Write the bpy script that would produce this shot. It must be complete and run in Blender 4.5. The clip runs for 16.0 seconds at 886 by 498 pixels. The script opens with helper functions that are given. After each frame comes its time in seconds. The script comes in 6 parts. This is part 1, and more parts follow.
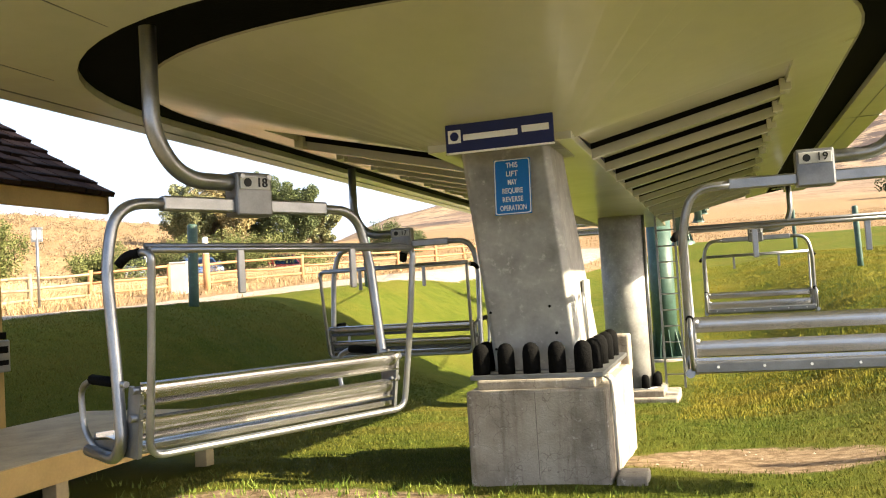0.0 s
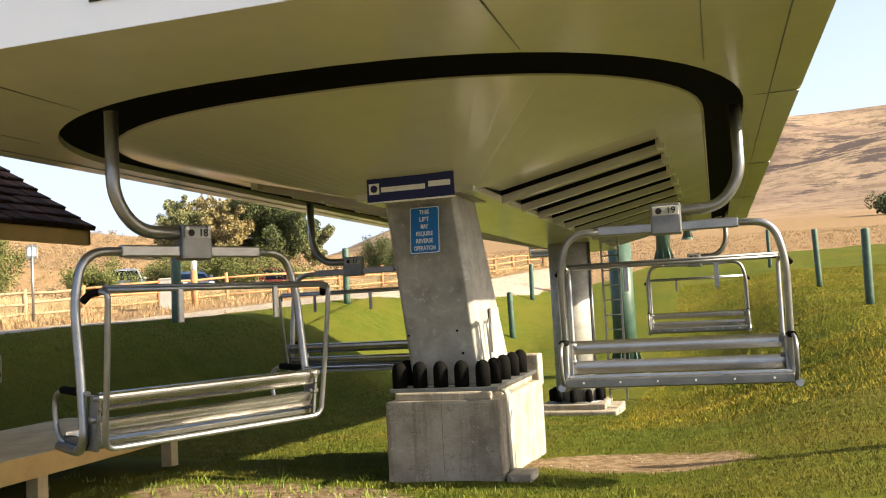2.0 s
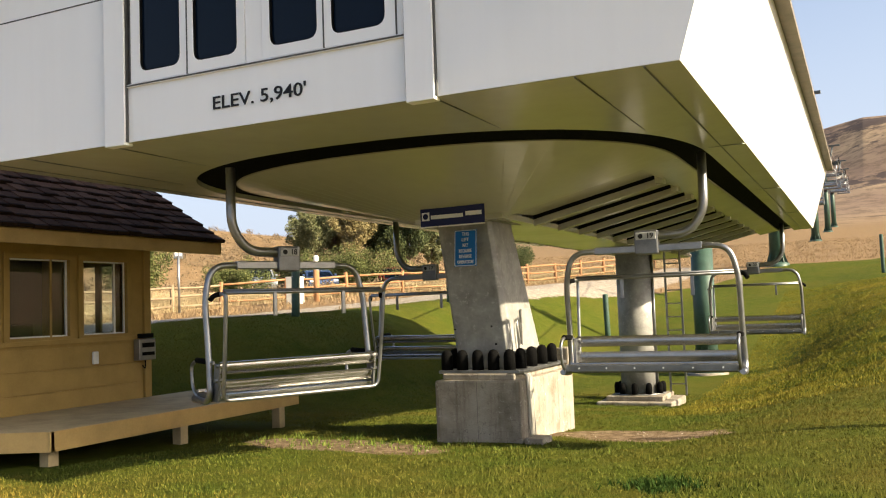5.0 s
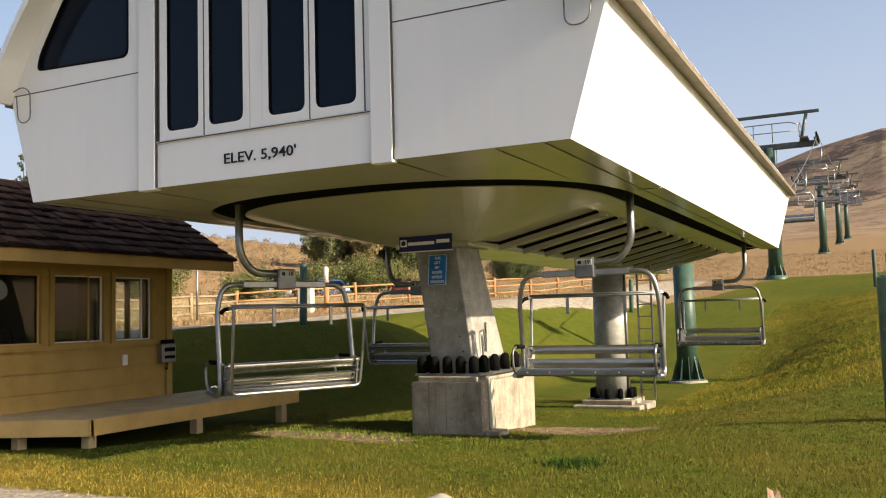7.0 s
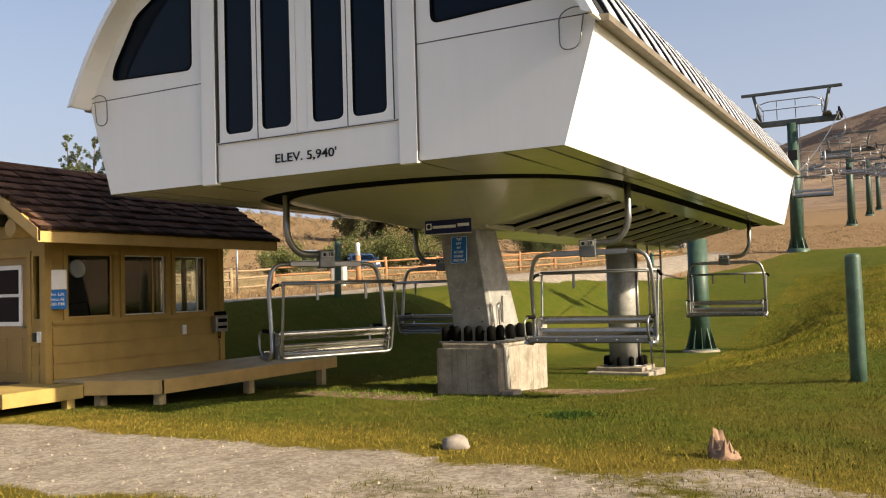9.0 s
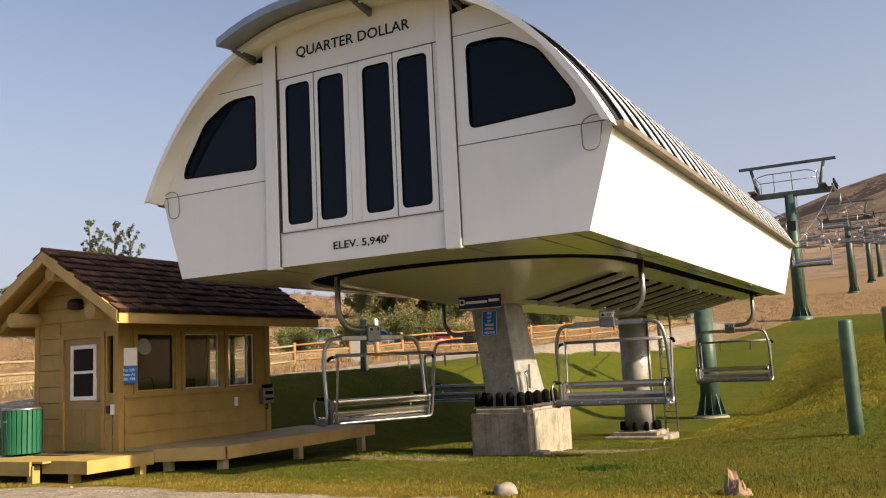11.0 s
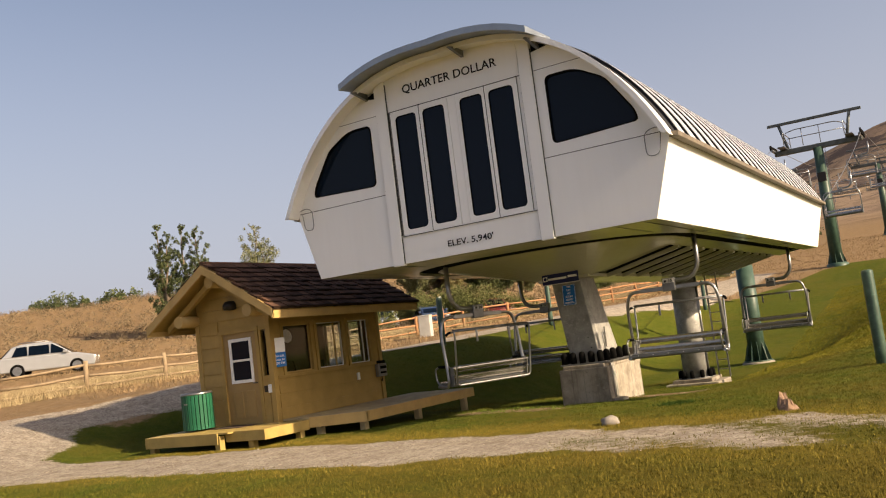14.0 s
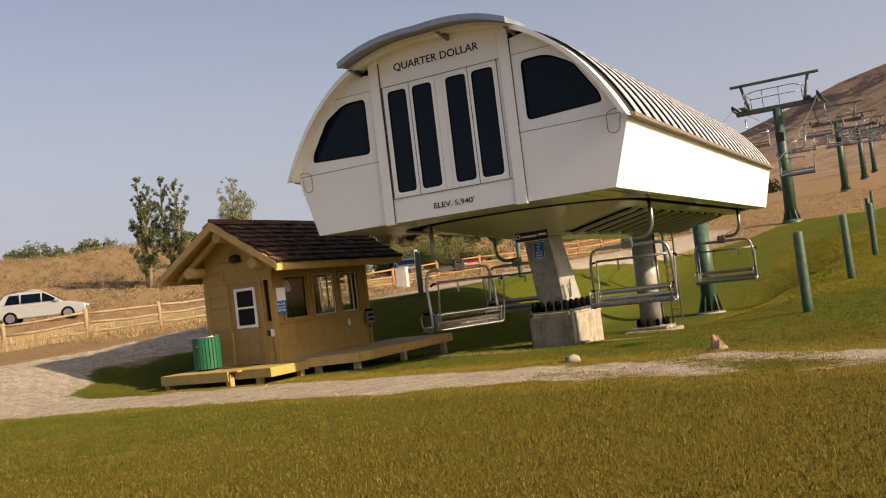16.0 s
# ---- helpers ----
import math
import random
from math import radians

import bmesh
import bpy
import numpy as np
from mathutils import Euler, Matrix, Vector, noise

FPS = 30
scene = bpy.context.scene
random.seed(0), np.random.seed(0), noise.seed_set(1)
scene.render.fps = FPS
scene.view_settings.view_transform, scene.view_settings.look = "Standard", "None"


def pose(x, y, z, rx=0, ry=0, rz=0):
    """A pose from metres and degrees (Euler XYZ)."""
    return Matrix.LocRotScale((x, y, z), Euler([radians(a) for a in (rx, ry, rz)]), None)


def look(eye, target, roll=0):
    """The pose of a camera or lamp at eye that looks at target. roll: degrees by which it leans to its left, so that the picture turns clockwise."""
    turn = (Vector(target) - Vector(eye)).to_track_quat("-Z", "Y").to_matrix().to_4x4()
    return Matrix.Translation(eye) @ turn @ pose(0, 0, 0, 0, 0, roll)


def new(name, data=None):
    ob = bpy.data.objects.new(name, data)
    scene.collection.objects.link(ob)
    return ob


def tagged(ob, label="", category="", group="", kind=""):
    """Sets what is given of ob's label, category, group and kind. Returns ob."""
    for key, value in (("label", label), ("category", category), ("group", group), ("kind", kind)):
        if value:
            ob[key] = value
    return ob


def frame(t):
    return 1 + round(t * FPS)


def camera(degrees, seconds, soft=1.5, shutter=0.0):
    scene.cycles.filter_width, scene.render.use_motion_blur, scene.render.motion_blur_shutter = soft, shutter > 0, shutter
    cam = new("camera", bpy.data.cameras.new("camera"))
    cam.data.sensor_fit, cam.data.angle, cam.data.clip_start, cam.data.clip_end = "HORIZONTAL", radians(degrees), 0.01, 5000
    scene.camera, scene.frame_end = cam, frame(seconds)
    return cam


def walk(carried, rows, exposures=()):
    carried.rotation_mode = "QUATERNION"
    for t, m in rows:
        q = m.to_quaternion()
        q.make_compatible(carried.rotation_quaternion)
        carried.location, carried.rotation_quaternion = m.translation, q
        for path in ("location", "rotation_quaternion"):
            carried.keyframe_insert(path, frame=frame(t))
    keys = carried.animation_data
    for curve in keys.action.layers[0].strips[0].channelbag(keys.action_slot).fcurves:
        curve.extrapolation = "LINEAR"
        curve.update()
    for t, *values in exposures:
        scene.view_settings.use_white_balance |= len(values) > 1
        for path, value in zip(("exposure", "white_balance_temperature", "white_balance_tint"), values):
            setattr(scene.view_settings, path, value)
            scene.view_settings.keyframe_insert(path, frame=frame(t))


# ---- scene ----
cam = camera(53.1, 16.0, 1.1)
PATH = [
    (0, (1.809, -0.189, 1.628), (1.221, 1.72, 1.724), -3.5),
    (0.5, (2.098, -0.47, 1.684), (1.547, 1.45, 1.778), -3.8),
    (1, (2.351, -0.746, 1.693), (1.828, 1.181, 1.788), -4.1),
    (1.5, (2.591, -1.058, 1.702), (2.125, 0.887, 1.747), -3.7),
    (2, (2.946, -1.314, 1.719), (2.363, 0.595, 1.844), -3.1),
    (2.5, (3.311, -1.645, 1.677), (2.726, 0.26, 1.843), -3.3),
    (3, (3.655, -1.914, 1.709), (3.075, -0.009, 1.892), -3.2),
    (3.5, (3.879, -2.272, 1.696), (3.303, -0.364, 1.87), -2.9),
    (4, (4.105, -2.586, 1.737), (3.517, -0.679, 1.861), -2.8),
    (4.5, (4.44, -2.976, 1.757), (3.713, -1.118, 1.898), -2.5),
    (5, (4.79, -3.349, 1.702), (3.938, -1.544, 1.836), -2.1),
    (7.5, (6.595, -5.31, 1.758), (5.686, -3.536, 1.916), -1.3),
    (8, (6.853, -5.651, 1.619), (5.804, -3.952, 1.743), -0.5),
    (8.5, (6.953, -6.067, 1.736), (6.003, -4.309, 1.827), -1.9),
    (9, (7.179, -6.464, 1.789), (6.23, -4.706, 1.881), -1.7),
    (9.5, (7.232, -6.907, 1.705), (6.305, -5.158, 1.993), -2.0),
    (12, (7.721, -9.184, 1.721), (6.775, -7.433, 1.918), -3.3),
    (12.5, (7.84, -9.864, 1.769), (6.867, -8.123, 1.915), -1.8),
    (13, (8.022, -10.609, 1.787), (7.004, -8.896, 1.947), -4.5),
    (13.5, (8.056, -11.051, 1.764), (7.04, -9.337, 1.942), -6.1),
    (14, (8.109, -11.737, 1.769), (7.1, -10.023, 1.975), -7.1),
    (14.5, (8.262, -12.337, 1.817), (7.276, -10.605, 1.977), -7.6),
    (15, (8.409, -12.87, 1.796), (7.535, -11.078, 1.958), -11.9),
    (15.5, (8.751, -13.616, 1.838), (7.798, -11.867, 2.021), -8.0),
    (16, (8.999, -13.958, 1.796), (8.035, -12.208, 1.885), -6.8),
]
walk(cam, [(t, look(eye, target, roll)) for t, eye, target, roll in PATH],
     [(0, 2.60, 6450, 10), (1.0, 2.35, 6500, 9), (2.5, 2.00, 6550, 10), (5, 1.70, 6550, 9), (9, 1.24, 6600, 12), (12.5, 1.19, 7000, 16), (16, 1.02, 7250, 17)])

# ---- world, sun ----
world = bpy.data.worlds.new("world")
scene.world = world
world.use_nodes = True
SUN_EL, SUN_AZ = radians(27.5), radians(90.5)  # azimuth from +y towards +x
sky = world.node_tree.nodes.new("ShaderNodeTexSky")
sky.sky_type, sky.sun_disc = "NISHITA", False
sky.sun_elevation, sky.sun_rotation = SUN_EL, SUN_AZ
sky.dust_density, sky.air_density, sky.ozone_density = 5.0, 1.0, 2.0
wbg = world.node_tree.nodes["Background"]
wbg.inputs["Strength"].default_value = 0.077
# smoky haze whitens the sky towards the horizon all round
_n, _l = world.node_tree.nodes, world.node_tree.links
_co, _sep, _ramp, _mix = _n.new("ShaderNodeTexCoord"), _n.new("ShaderNodeSeparateXYZ"), _n.new("ShaderNodeValToRGB"), _n.new("ShaderNodeMix")
_mix.data_type = "RGBA"
_ramp.color_ramp.elements[0].color, _ramp.color_ramp.elements[1].color = (0.85, 0.85, 0.85, 1), (0, 0, 0, 1)
_ramp.color_ramp.elements[1].position = 0.5
_l.new(_co.outputs["Generated"], _sep.inputs[0])
_l.new(_sep.outputs[2], _ramp.inputs["Fac"])
_l.new(_ramp.outputs["Color"], _mix.inputs[0])
_l.new(sky.outputs["Color"], _mix.inputs[6])
_mix.inputs[7].default_value = (3.4, 3.75, 4.6, 1)
_l.new(_mix.outputs[2], wbg.inputs["Color"])
sun = new("sun", bpy.data.lights.new("sun", "SUN"))
sun.data.energy, sun.data.angle, sun.data.color = 4.3, radians(0.6), (1.0, 0.85, 0.60)
SUN_DIR = Vector((math.sin(SUN_AZ) * math.cos(SUN_EL), math.cos(SUN_AZ) * math.cos(SUN_EL), math.sin(SUN_EL)))
sun.matrix_world = Matrix.Translation((30, 10, 30)) @ SUN_DIR.to_track_quat("Z", "Y").to_matrix().to_4x4()


# ---- materials ----
class Nodes:
    """Short hand for building a node material."""

    def __init__(self, name, rough=0.6, metal=0.0):
        self.mat = bpy.data.materials.new(name)
        self.mat.use_nodes = True
        self.tree = self.mat.node_tree
        self.bsdf = self.tree.nodes["Principled BSDF"]
        self.put("Roughness", rough)
        self.put("Metallic", metal)
        self.pos = self.node("ShaderNodeTexCoord").outputs["Object"]

    def node(self, kind, **values):
        n = self.tree.nodes.new(kind)
        for k, v in values.items():
            setattr(n, k, v)
        return n

    def link(self, a, b):
        self.tree.links.new(a, b)

    def put(self, socket, value):
        if isinstance(value, bpy.types.NodeSocket):
            self.link(value, self.bsdf.inputs[socket])
        else:
            self.bsdf.inputs[socket].default_value = value

    def world_pos(self):
        return self.node("ShaderNodeNewGeometry").outputs["Position"]

    def scaled(self, vec, s):
        m = self.node("ShaderNodeMapping")
        m.inputs["Scale"].default_value = s
        self.link(vec, m.inputs["Vector"])
        return m.outputs["Vector"]

    def noise(self, scale, detail=4.0, rough=0.55, vec=None):
        n = self.node("ShaderNodeTexNoise")
        n.inputs["Scale"].default_value, n.inputs["Detail"].default_value, n.inputs["Roughness"].default_value = scale, detail, rough
        self.link(vec if vec is not None else self.pos, n.inputs["Vector"])
        return n.outputs["Fac"]

    def ramp(self, fac, stops):
        n = self.node("ShaderNodeValToRGB")
        els = n.color_ramp.elements
        while len(els) < len(stops):
            els.new(0.5)
        for e, (p, c) in zip(els, stops):
            e.position, e.color = p, (*c, 1) if len(c) == 3 else c
        self.link(fac, n.inputs["Fac"])
        return n.outputs["Color"]

    def mix(self, fac, a, b, mode="MIX"):
        n = self.node("ShaderNodeMix", data_type="RGBA", blend_type=mode)
        for i, v in ((0, fac), (6, a), (7, b)):
            if isinstance(v, bpy.types.NodeSocket):
                self.link(v, n.inputs[i])
            elif i == 0:
                n.inputs[i].default_value = v
            else:
                n.inputs[i].default_value = (*v, 1)
        return n.outputs[2]

    def math(self, op, a, b=0.0):
        n = self.node("ShaderNodeMath", operation=op)
        for sock, v in zip(n.inputs, (a, b)):
            if isinstance(v, bpy.types.NodeSocket):
                self.link(v, sock)
            else:
                sock.default_value = v
        return n.outputs[0]

    def bump(self, height, strength=0.3, dist=0.01):
        n = self.node("ShaderNodeBump")
        n.inputs["Strength"].default_value, n.inputs["Distance"].default_value = strength, dist
        self.link(height, n.inputs["Height"])
        self.link(n.outputs["Normal"], self.bsdf.inputs["Normal"])


def worn(name, col, rough=0.5, metal=0.0, vary=0.12, scale=3.0, grain=60.0, bump=0.15, dist=0.004, spots=None, spec=0.3):
    """A surface of one colour with stains and fine grain."""
    n = Nodes(name, rough, metal)
    big = n.noise(scale, 5)
    lo = tuple(c * (1 - vary * 1.6) for c in col)
    hi = tuple(min(1, c * (1 + vary)) for c in col)
    c = n.ramp(big, [(0.3, lo), (0.55, col), (0.75, hi)])
    fine = n.noise(grain, 3)
    c = n.mix(0.25, c, n.ramp(fine, [(0.3, tuple(v * 0.75 for v in col)), (0.7, hi)]))
    if spots:
        c = n.mix(n.ramp(n.noise(scale * 4, 6, 0.7), [(0.58, (0, 0, 0)), (0.68, (1, 1, 1))]), c, spots)
    n.put("Base Color", c)
    n.put("Specular IOR Level", spec)
    n.bump(fine, bump, dist)
    return n.mat


def streaked(name, col, rough=0.35, vary=0.08):
    """Painted sheet metal with faint run-down streaks and dust."""
    n = Nodes(name, rough)
    streak = n.noise(1.0, 5, 0.6, n.scaled(n.world_pos(), (5.0, 5.0, 0.35)))
    blot = n.noise(0.7, 4, 0.5, n.world_pos())
    c = n.ramp(streak, [(0.3, tuple(v * (1 - vary) for v in col)), (0.6, col)])
    c = n.mix(0.35, c, n.ramp(blot, [(0.35, tuple(v * (1 - 1.5 * vary) for v in col)), (0.65, col)]))
    n.put("Base Color", c)
    n.put("Roughness", n.math("ADD", n.math("MULTIPLY", blot, 0.18), rough - 0.09))
    n.bump(n.noise(1.3, 2, 0.5, n.world_pos()), 0.12, 0.02)
    return n.mat


M_WHITE = streaked("white_sheet_metal", (0.87, 0.87, 0.85), 0.34, 0.035)
# undersides: body white darkened and yellowed, putting shade and lawn bounce into the colour
M_SOFFIT = streaked("shade_toned_soffit", (0.54, 0.53, 0.44), 0.20, 0.06)
M_SLAT = streaked("shade_toned_soffit_rib", (0.46, 0.45, 0.37), 0.22)
M_BLACK = worn("black_rubber_and_gap_shade", (0.006, 0.006, 0.006), 0.85, bump=0.4, dist=0.02)
M_GALV = worn("galvanised_steel", (0.29, 0.295, 0.30), 0.33, 0.85, 0.18, 6.0, 90)
M_GALV_DARK = worn("weathered_galvanised_steel", (0.20, 0.205, 0.21), 0.42, 0.8, 0.22, 6.0, 90)
M_ALU = worn("brushed_aluminium", (0.38, 0.37, 0.355), 0.27, 0.92, 0.12, 5.0, 120)
M_GREEN = worn("dark_green_paint", (0.042, 0.080, 0.060), 0.45, 0.0, 0.25, 4.0, 50, spots=(0.06, 0.12, 0.09))


def concrete():
    """Old cast concrete: run-down stains, hairline cracks, pale chips."""
    n = Nodes("concrete", 0.9)
    n.put("Specular IOR Level", 0.15)
    p = n.world_pos()
    c = n.ramp(n.noise(2.4, 6, 0.65, p), [(0.3, (0.17, 0.145, 0.115)), (0.5, (0.28, 0.25, 0.205)), (0.72, (0.37, 0.335, 0.28))])
    run = n.noise(1.0, 5, 0.65, n.scaled(p, (7.0, 7.0, 0.6)))
    c = n.mix(n.ramp(run, [(0.52, (0, 0, 0)), (0.68, (0.7, 0.7, 0.7))]), c, (0.13, 0.105, 0.08))
    c = n.mix(n.ramp(n.noise(14, 5, 0.7, p), [(0.60, (0, 0, 0)), (0.66, (0.6, 0.6, 0.6))]), c, (0.48, 0.45, 0.40))
    v = n.node("ShaderNodeTexVoronoi", feature="DISTANCE_TO_EDGE")
    v.inputs["Scale"].default_value = 2.6
    w = n.node("ShaderNodeVectorMath", operation="ADD")
    bend = n.node("ShaderNodeTexNoise")
    bend.inputs["Scale"].default_value = 4.0
    n.link(p, bend.inputs["Vector"])
    n.link(p, w.inputs[0])
    n.link(bend.outputs["Color"], w.inputs[1])
    n.link(w.outputs[0], v.inputs["Vector"])
    crack = n.ramp(v.outputs["Distance"], [(0.0, (0.55, 0.55, 0.55)), (0.012, (0, 0, 0))])
    c = n.mix(crack, c, (0.07, 0.055, 0.045))
    n.put("Base Color", c)
    n.bump(n.math("ADD", n.noise(45, 4, 0.6, p), n.math("MULTIPLY", n.noise(6, 5, 0.65, p), 1.5)), 0.5, 0.012)
    return n.mat


M_CONC = concrete()
M_STEEL_COL = worn("grey_galvanised_column", (0.33, 0.325, 0.31), 0.5, 0.15, 0.28, 3.4, 24, spots=(0.44, 0.43, 0.41))
M_GLASS_DARK = Nodes("dark_tinted_glass", 0.03).mat
M_GLASS_DARK.node_tree.nodes["Principled BSDF"].inputs["Base Color"].default_value = (0.003, 0.008, 0.018, 1)
M_GLASS_DARK.node_tree.nodes["Principled BSDF"].inputs["Specular IOR Level"].default_value = 0.13
for _m in (M_BLACK,):
    _m.node_tree.nodes["Principled BSDF"].inputs["Specular IOR Level"].default_value = 0.03
M_NAVY = worn("navy_sign_paint", (0.008, 0.014, 0.085), 0.5)
M_SKYBLUE = worn("blue_sign_paint", (0.008, 0.15, 0.46), 0.5)
M_LETTER_W = worn("white_lettering", (0.8, 0.8, 0.8), 0.5)
M_LETTER_K = worn("black_lettering", (0.012, 0.012, 0.012), 0.5)
M_SIGN_W = worn("white_sign_paint", (0.78, 0.78, 0.76), 0.4)
M_TANWOOD = worn("tan_painted_wood", (0.37, 0.245, 0.075), 0.55, 0.0, 0.12, 3.0, 40, 0.3, 0.004)
M_TRIM = worn("yellow_tan_trim", (0.47, 0.32, 0.12), 0.55, 0.0, 0.12, 3.0, 40, 0.3, 0.004)
M_DECK = worn("weathered_deck_board", (0.42, 0.33, 0.18), 0.8, 0.0, 0.18, 3.0, 35, 0.4, 0.004)
M_DECK_Y = worn("yellow_painted_lumber", (0.37, 0.265, 0.085), 0.6, 0.0, 0.15, 3.0, 40, 0.3, 0.004)


# ---- mesh helpers ----
def empty(name, m=None):
    ob = new(name)
    ob.empty_display_size = 0.2
    if m is not None:
        ob.matrix_world = m
    return ob


def finish(bm, mat, name, smooth=False):
    bmesh.ops.recalc_face_normals(bm, faces=bm.faces)
    me = bpy.data.meshes.new(name)
    bm.to_mesh(me)
    bm.free()
    for m in mat if isinstance(mat, (list, tuple)) else [mat]:
        me.materials.append(m)
    if smooth:
        me.polygons.foreach_set("use_smooth", [True] * len(me.polygons))
    return me


def part(name, bm, mat, parent, label="", m=None, smooth=False):
    """One mesh object under a thing or under a part."""
    ob = new(name, finish(bm, mat, name, smooth))
    ob.parent = parent
    if m is not None:
        ob.matrix_local = m
    return tagged(ob, label)


def thing(name, bm, mat, label, category="", group="", kind="", m=None, smooth=False):
    ob = new(name, finish(bm, mat, name, smooth))
    if m is not None:
        ob.matrix_world = m
    return tagged(ob, label, category, group, kind)


def box(x0, x1, y0, y1, z0, z1, bevel=0.0, bm=None):
    bm = bm or bmesh.new()
    g = bmesh.ops.create_cube(bm, size=1.0, matrix=Matrix.Translation(((x0 + x1) / 2, (y0 + y1) / 2, (z0 + z1) / 2)) @ Matrix.Diagonal((x1 - x0, y1 - y0, z1 - z0, 1)))
    if bevel:
        edges = list({e for v in g["verts"] for e in v.link_edges})
        bmesh.ops.bevel(bm, geom=edges, offset=bevel, segments=2, profile=0.5, affect="EDGES")
    return bm


def prism(pts, d0, d1, plane="xz", bm=None, bevel=0.0):
    """A polygon of (a, b) points in a plane, drawn out along the third axis from d0 to d1."""
    bm = bm or bmesh.new()
    place = {"xz": lambda a, b, d: (a, d, b), "xy": lambda a, b, d: (a, b, d), "yz": lambda a, b, d: (d, a, b)}[plane]
    lo = [bm.verts.new(place(a, b, d0)) for a, b in pts]
    hi = [bm.verts.new(place(a, b, d1)) for a, b in pts]
    faces = [bm.faces.new(lo), bm.faces.new(hi[::-1])]
    for i in range(len(pts)):
        j = (i + 1) % len(pts)
        faces.append(bm.faces.new((lo[j], lo[i], hi[i], hi[j])))
    if bevel:
        bmesh.ops.bevel(bm, geom=list({e for f in faces for e in f.edges}), offset=bevel, segments=2, profile=0.5, affect="EDGES")
    return bm


def rounded(pts, r, n=6):
    """A path of points with its inner corners rounded to the radius r."""
    pts = [Vector(p) for p in pts]
    out = [pts[0]]
    for a, b, c in zip(pts, pts[1:], pts[2:]):
        k = min(r, (a - b).length * 0.49, (c - b).length * 0.49)
        p, q = b + (a - b).normalized() * k, b + (c - b).normalized() * k
        out += [p.lerp(b, t).lerp(b.lerp(q, t), t) for t in [i / n for i in range(n + 1)]]
    return out + [pts[-1]]


def tube(pts, r, bm=None, seg=10, closed=False, r1=None):
    """A round bar along a path of points."""
    bm = bm or bmesh.new()
    pts = [Vector(p) for p in pts]
    rings, up = [], None
    n = len(pts)
    for i, p in enumerate(pts):
        a = pts[i - 1] if i or closed else p
        b = pts[(i + 1) % n] if i < n - 1 or closed else p
        t = (b - a).normalized()
        if up is None:
            up = t.orthogonal().normalized()
        up = (up - t * up.dot(t)).normalized()
        side = t.cross(up)
        rad = r if r1 is None else r + (r1 - r) * i / (n - 1)
        rings.append([bm.verts.new(p + (up * math.cos(k * 2 * math.pi / seg) + side * math.sin(k * 2 * math.pi / seg)) * rad) for k in range(seg)])
    for i in range(n if closed else n - 1):
        a, b = rings[i], rings[(i + 1) % n]
        for k in range(seg):
            f = bm.faces.new((a[k], a[(k + 1) % seg], b[(k + 1) % seg], b[k]))
            f.smooth = True
    if not closed:
        bm.faces.new(rings[0][::-1])
        bm.faces.new(rings[-1])
    return bm


def lathe(profile, bm=None, seg=24, m=None):
    """A turned body: profile of (radius, z)."""
    bm = bm or bmesh.new()
    m = m or Matrix.Identity(4)
    rings = [[bm.verts.new(m @ Vector((r * math.cos(k * 2 * math.pi / seg), r * math.sin(k * 2 * math.pi / seg), z))) for k in range(seg)] for r, z in profile]
    for a, b in zip(rings, rings[1:]):
        for k in range(seg):
            f = bm.faces.new((a[k], a[(k + 1) % seg], b[(k + 1) % seg], b[k]))
            f.smooth = True
    bm.faces.new(rings[0][::-1])
    bm.faces.new(rings[-1])
    return bm


def writing(name, text, size, mat, parent, m, width=None, depth=0.004, label=""):
    """Raised letters from the built-in font, as a mesh, standing in the local xz plane, centred."""
    cu = bpy.data.curves.new(name, "FONT")
    cu.body, cu.size, cu.extrude, cu.align_x, cu.align_y = text, size, depth, "CENTER", "CENTER"
    cu.resolution_u, cu.offset = 3, size * 0.006
    tmp = bpy.data.objects.new(name, cu)
    scene.collection.objects.link(tmp)
    dg = bpy.context.evaluated_depsgraph_get()
    dg.update()
    me = bpy.data.meshes.new_from_object(tmp.evaluated_get(dg))
    bpy.data.objects.remove(tmp)
    me.name = name
    if width:
        xs = [v.co.x for v in me.vertices]
        k = width / (max(xs) - min(xs))
        mid = (max(xs) + min(xs)) / 2
        for v in me.vertices:
            v.co.x = (v.co.x - mid) * k
    me.materials.clear()
    me.materials.append(mat)
    ob = new(name, me)
    ob.parent = parent
    ob.matrix_local = m @ Matrix.Rotation(radians(90), 4, "X")
    return tagged(ob, label)


def smooth01(a, b, x):
    t = np.clip((np.asarray(x, float) - a) / (b - a), 0, 1)
    return t * t * (3 - 2 * t)


# ---- ground ----
def ridge_angle(az):
    """Height of the skyline in degrees over the heading from +y, to the right."""
    return np.interp(az, [-120, -75, -55, -43, -35, -28, -22, -17, -9, -3, 1, 10, 16, 30, 60], [4.0, 5.6, 6.2, 6.3, 5.2, 4.8, 4.7, 5.6, 7.4, 9.4, 10.2, 10.1, 10, 8, 5])


def ripple(x, y, s):
    return np.sin(x / s * 1.3 + 1.7 * np.sin(y / s * 0.7)) * np.cos(y / s * 1.1 + 1.3 * np.sin(x / s * 0.9))


def line_dist(x, y, pts):
    """Distance to a polyline."""
    best = np.full(np.shape(x), 1e9)
    for (ax, ay), (bx, by) in zip(pts, pts[1:]):
        dx, dy = bx - ax, by - ay
        t = np.clip(((x - ax) * dx + (y - ay) * dy) / (dx * dx + dy * dy), 0, 1)
        best = np.minimum(best, np.hypot(x - ax - t * dx, y - ay - t * dy))
    return best


